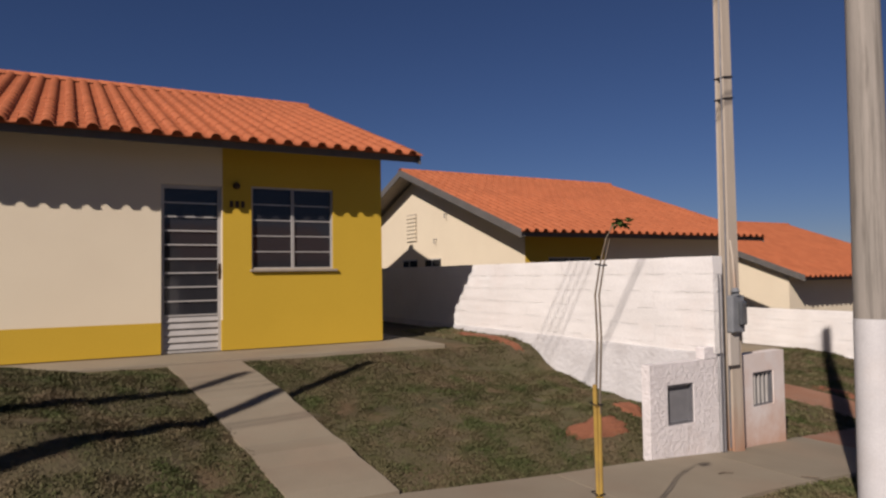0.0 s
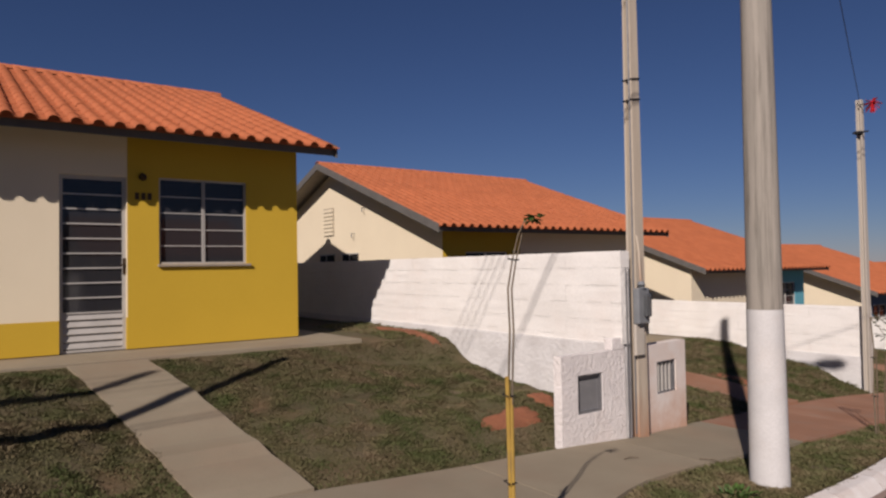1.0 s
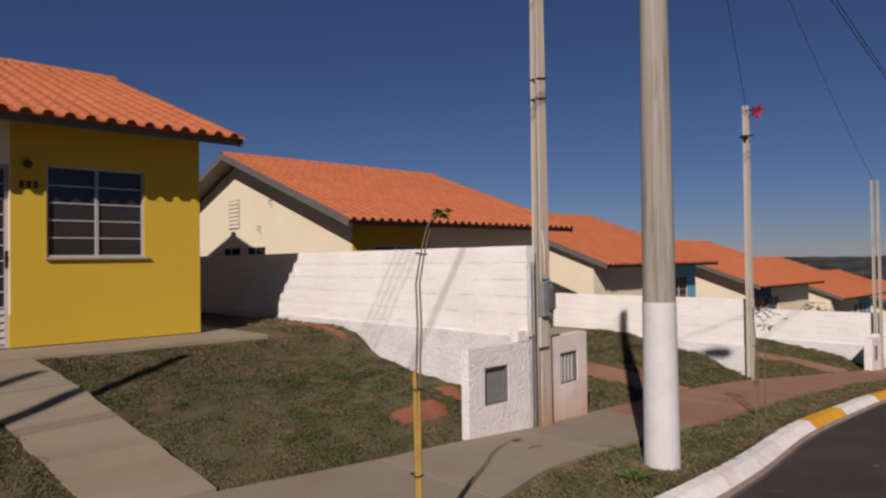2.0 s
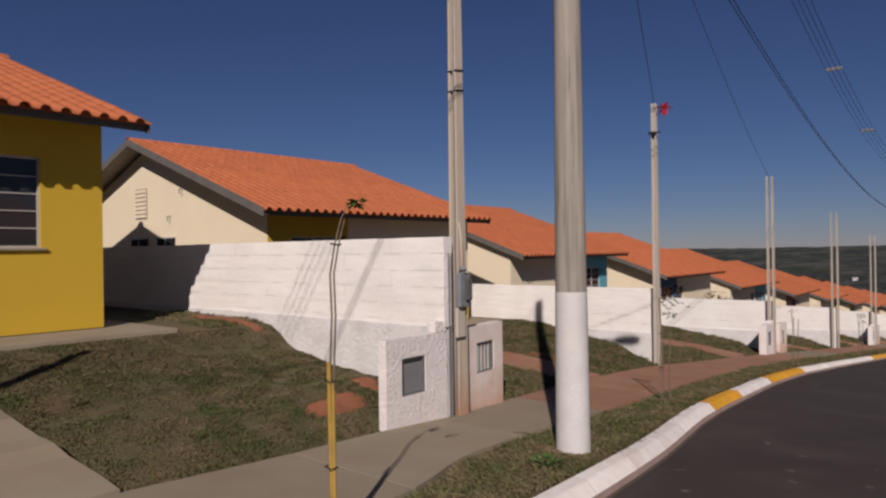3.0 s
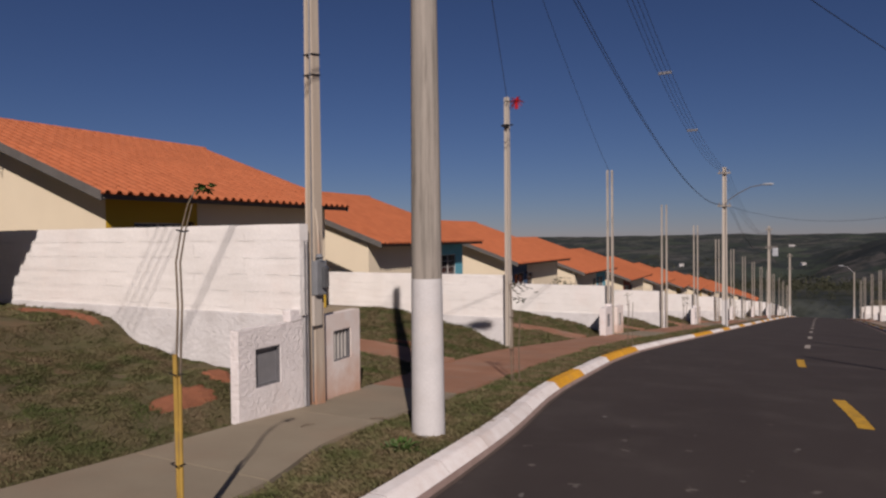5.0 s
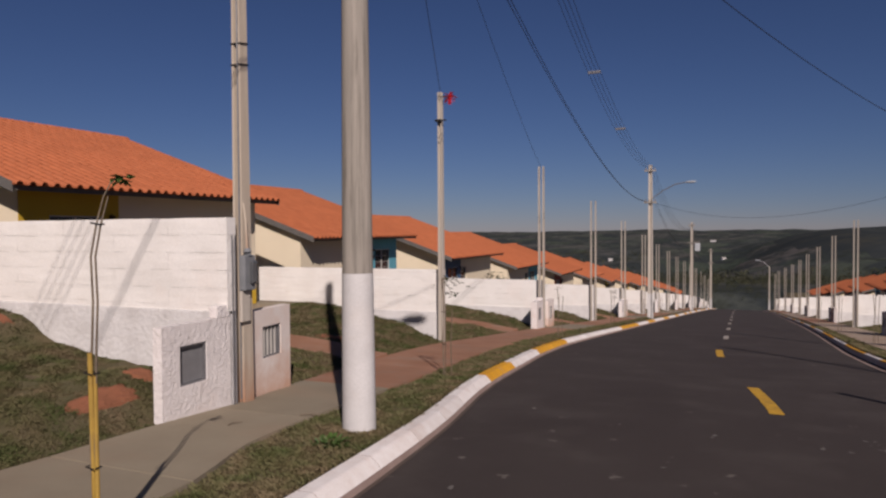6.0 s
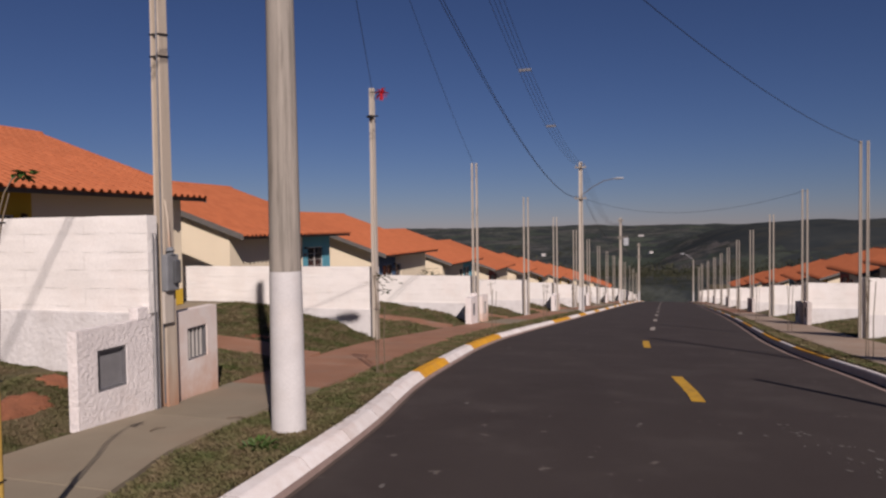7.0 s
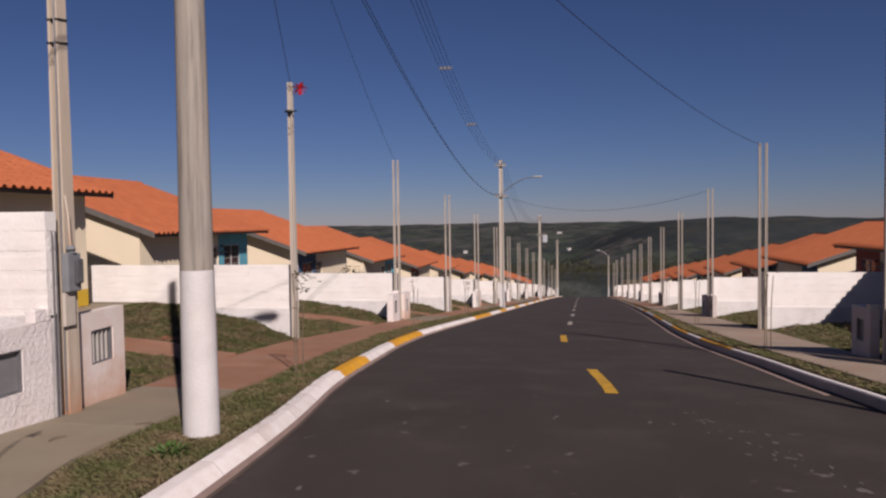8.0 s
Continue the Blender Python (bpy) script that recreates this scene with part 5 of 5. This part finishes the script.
Z1 = street_z(2.6) - 0.03
sapling(-3.12, 2.60, Z1, 1.12, [(0.0, 0.0, 0.6), (0.022, 0.0, 1.1), (0.04, 0.0, 1.39), (0.03, 0.0, 1.63), (0.052, 0.019, 1.80), (0.085, 0.04, 1.95), (0.115, 0.06, 2.02)],
        [(0.165, 0.090, 2.045)], 24, 0.052, LEAF, 3, "thin sapling of two bare stems tied to a yellow bamboo stake", 1, 0.016, (0.024, 0.008))
for k, (x, y) in enumerate(((-3.98, 9.6), (-4.42, 19.2), (-4.5, 28.5), (-4.55, 38.0), (-4.55, 47.5), (-4.6, 57.0))):
    x, z = x + BEND(y), street_z(y) - 0.03
    sapling(x, y, z, 1.3 if k else 1.1, [(0, 0, 0.6), (0.02, 0, 1.1), (-0.02, 0.02, 1.5)], [(0.10, 0.04, 1.50), (0.17, 0.07, 1.43), (0.14, 0.05, 1.26)] if k in (0, 2) else [(0.05, 0.05, 1.45)], 12 if k in (0, 2) else 4, 0.075, DARKLEAF, 11 + k, "young street tree tied to two thin stakes", 2, 0.055)
for k, (x, y) in enumerate(((4.15, 15.4), (4.3, 25.0), (4.4, 34.6), (4.5, 44.0))):
    x, z = x + BEND(y), street_z(y) - 0.03
    sapling(x, y, z, 1.6, [(0, 0, 0.6), (0.02, 0, 1.1), (-0.02, 0.02, 1.6)], [(0.05, 0.05, 1.6)], 5, 0.08, DARKLEAF, 31 + k, "young street tree tied to two thin stakes", 2, 0.07)
# a dark shrub inside the third garden
sapling(-9.3, 28.0, ground_z(-9.3, 28.0), 0.9, [(0, 0, 0.6), (0.02, 0, 1.0), (0.0, 0.02, 1.5)], [(0.1, 0.1, 1.6), (-0.2, 0.3, 1.4), (0.15, -0.3, 1.5), (0, 0.1, 1.9), (0.2, 0.4, 1.7)], 45, 0.14, DARKLEAF, 51, "dark leafy young tree in a front garden", 1, 0.2)

# ---- unseen posts up the street for lawn shadows, service drops and a red streamer ----
# added out of view, set where their shadows cross the lawn
for x, y in ((-3.62, -3.52), (-3.33, -5.23)):
    post(pose(x, y, street_z(y)), 5.7, 0.135, 0.10, "service posts", False)
TOP2 = (-6.40, 15.38, street_z(15.6) + 6.13)
streamer = base("streamer", pose(TOP2[0] + 0.29, TOP2[1] - 0.1, TOP2[2] - 0.13), "torn red plastic streamer caught on a post top", "streamer")
bm = bmesh.new()
rng = random.Random(8)
for k in range(34):
    a = rng.uniform(-3.1, 3.1)
    p = Vector((0, 0, 0))
    d = Vector((math.cos(a), rng.uniform(-0.3, 0.3), math.sin(a) - 0.05)).normalized() * rng.uniform(0.045, 0.062)
    w = Vector((0, 0.2, 1)).cross(d).normalized() * 0.032
    quad = []
    for j in range(4):
        q = p + d * j + Vector((0, 0, -0.005 * j * j))
        quad.append((bm.verts.new(q - w * (1 - j * 0.2)), bm.verts.new(q + w * (1 - j * 0.2)), bm.verts.new(q - w * (1 - j * 0.2) + Vector((0, 0.003, 0.002))), bm.verts.new(q + w * (1 - j * 0.2) + Vector((0, 0.003, 0.002)))))
    for q0, q1 in zip(quad, quad[1:]):
        bm.faces.new((q0[0], q0[1], q1[1], q1[0]))
        bm.faces.new((q0[3], q0[2], q1[2], q1[3]))
        bm.faces.new((q0[1], q0[3], q1[3], q1[1]))
        bm.faces.new((q0[2], q0[0], q1[0], q1[2]))
part("film_tuft", bm, RED, streamer)
part("clamp", boxes((-0.40, -0.10, -0.02, 0.02, -0.58, -0.55), (-0.36, -0.22, -0.06, 0.06, -0.60, -0.54), bevel=0.006), BLACK, streamer, "black cable clamp")
part("hook", boxes((-0.29, -0.02, -0.012, 0.012, 0.0, 0.02), bevel=0.006), BLACK, streamer, "black wire hook")


# service drops from the street cables to post tops
cable(sag((-3.0, 5.9, 4.71), TOP2, 0.0, 12), 0.006, "service_cable", "thin service cable from a pole to a post")
cable(sag((-4.4, 5.9, 9.2), (-6.4 + BEND(24.8), 24.8, street_z(25.0) + 6.0), 0.5, 12), 0.006, "service_cable", "thin service cable from a pole to a post")
cable(sag((-4.4 + BEND(43.6), 43.6, street_z(43.6) + 7.1), (5.95 + BEND(31.5), 31.5, street_z(31.7) + 5.6), 0.9, 16), 0.007, "service_cable", "thin service cable crossing the street")
cable(sag((-3.13, 5.9, 5.11), (5.78, 22.0, street_z(22.2) + 5.6), 0.59, 16), 0.007, "service_cable", "thin service cable crossing the street")


# ---- woods and farm buildings in the valley ----
def woods(name, spots, seed, text):
    rng = np.random.default_rng(seed)
    verts, faces = [], []
    for cx, cy, sx, sy, n, size in spots:
        for _ in range(n):
            x, y = rng.normal(cx, sx), rng.normal(cy, sy)
            if y < CREST + 4:
                continue
            g = ground_z(x, y)
            h = size * rng.uniform(0.6, 1.3)
            for _ in range(46):
                p = np.array([x, y, g]) + np.array([rng.normal(0, h * 0.28), rng.normal(0, h * 0.28), h * rng.uniform(0.15, 1.0)])
                r = h * rng.uniform(0.05, 0.13)
                a = rng.normal(0, 1, (3, 3))
                a = a / np.linalg.norm(a, axis=1)[:, None] * r
                i = len(verts)
                verts += [tuple(p + v) for v in a]
                faces.append((i, i + 1, i + 2))
    me = bpy.data.meshes.new(name)
    me.from_pydata(verts, [], faces)
    me.materials.append(WOODS)
    return tagged(new(name, me), text, "woods", kind="stuff")


woods("woods", [(6, 172, 16, 9, 130, 1.2), (9, 205, 24, 16, 150, 1.8), (14, 255, 34, 22, 150, 2.6), (-30, 240, 60, 25, 200, 3.0), (50, 300, 80, 40, 300, 4.5), (-60, 380, 90, 50, 320, 6), (120, 560, 120, 60, 320, 8)], 3, "dark scrub and woodland below the end of the street")
def hedgerow_spots(seed):
    rng = random.Random(seed)
    out = []
    for _ in range(70):
        d = rng.uniform(330, 1900)
        a = rng.uniform(-0.75, 0.75)
        cx, cy = d * math.sin(a), d * math.cos(a)
        if ridge_of(cx, cy) > 0.02:
            continue
        t = rng.uniform(0, 3.14)
        span = rng.uniform(20, 90)
        for j in range(4):
            s = (j - 1.5) / 1.5 * span
            out.append((cx + s * math.cos(t), cy + s * math.sin(t), 6 + span * 0.16, 6 + span * 0.16, 6, rng.uniform(6, 11)))
    return out


woods("woods", hedgerow_spots(6), 9, "dark tree lines and copses between the valley fields")
for k, (x, y, w) in enumerate(((-32, 2500, 18), (-227, 1500, 9), (0, 1650, 10))):
    g = ground_z(x, y)
    b = base("farm_building", pose(x, y, g, 0, 0, 20 * k), "small white farm building far down the valley", "building", "farm buildings")
    part("wall", boxes((-w / 2, w / 2, -4, 4, -2, 4)), POLEWHITE, b)
    bm = bmesh.new()
    v = [bm.verts.new(q) for q in ((-w / 2 - 0.5, -4.5, 4), (w / 2 + 0.5, -4.5, 4), (w / 2 + 0.5, 4.5, 4), (-w / 2 - 0.5, 4.5, 4), (-w / 2 - 0.5, 0, 6), (w / 2 + 0.5, 0, 6))]
    for q in ((0, 1, 5, 4), (2, 3, 4, 5), (0, 4, 3), (1, 2, 5), (3, 2, 1, 0)):
        bm.faces.new([v[i] for i in q])
    part("roof", bm, STEEL, b)


# low pale kerb where the street ends
tagged(ob_from("end_kerb", boxes((KERB_L(CREST) + 0.2, KERB_R(CREST) - 0.2, CREST - 0.4, CREST - 0.15, street_z(CREST) - 0.4, street_z(CREST) - 0.02), bevel=0.02), KERBWHITE), "pale kerb across the end of the street", "kerb", kind="structure")


# a green weed in the verge and dry twigs on the footway
def weed(x, y, size, seed):
    rng = random.Random(seed)
    w = base("weed", pose(x, y, ground_z(x, y)), "low bright green weed growing in the verge grass", "weed", "verge weeds")
    bm = bmesh.new()
    for _ in range(70):
        a = rng.uniform(0, 6.283)
        r = size * rng.random() ** 0.7
        p = Vector((r * math.cos(a), r * math.sin(a), rng.uniform(0.0, 0.05)))
        d = Vector((math.cos(a), math.sin(a), rng.uniform(0.1, 0.9)))
        add_leaf(bm, p, d, Vector((0, 0, 1)), rng.uniform(0.04, 0.08), rng.uniform(0.010, 0.018))
    part("leaves", bm, WEEDLEAF, w)
    return w


weed(-3.24, 5.16, 0.16, 4)


def dry_twig(x, y, turn, length):
    t = base("twig", pose(x, y, walk_z(x, y) + 0.004, 0, 0, turn), "short dry twig lying on the concrete footway", "twig", "dry twigs")
    part("stick", tube([(0, 0, 0.004), (length * 0.4, 0.015, 0.010), (length, -0.01, 0.004)], [0.006, 0.005, 0.003], 6), TWIG, t)
    part("side_stick", tube([(length * 0.4, 0.015, 0.010), (length * 0.7, 0.06, 0.006)], [0.004, 0.002], 5), TWIG, t)


dry_twig(-4.10, 5.95, 20, 0.22)
dry_twig(-4.45, 5.25, 75, 0.16)
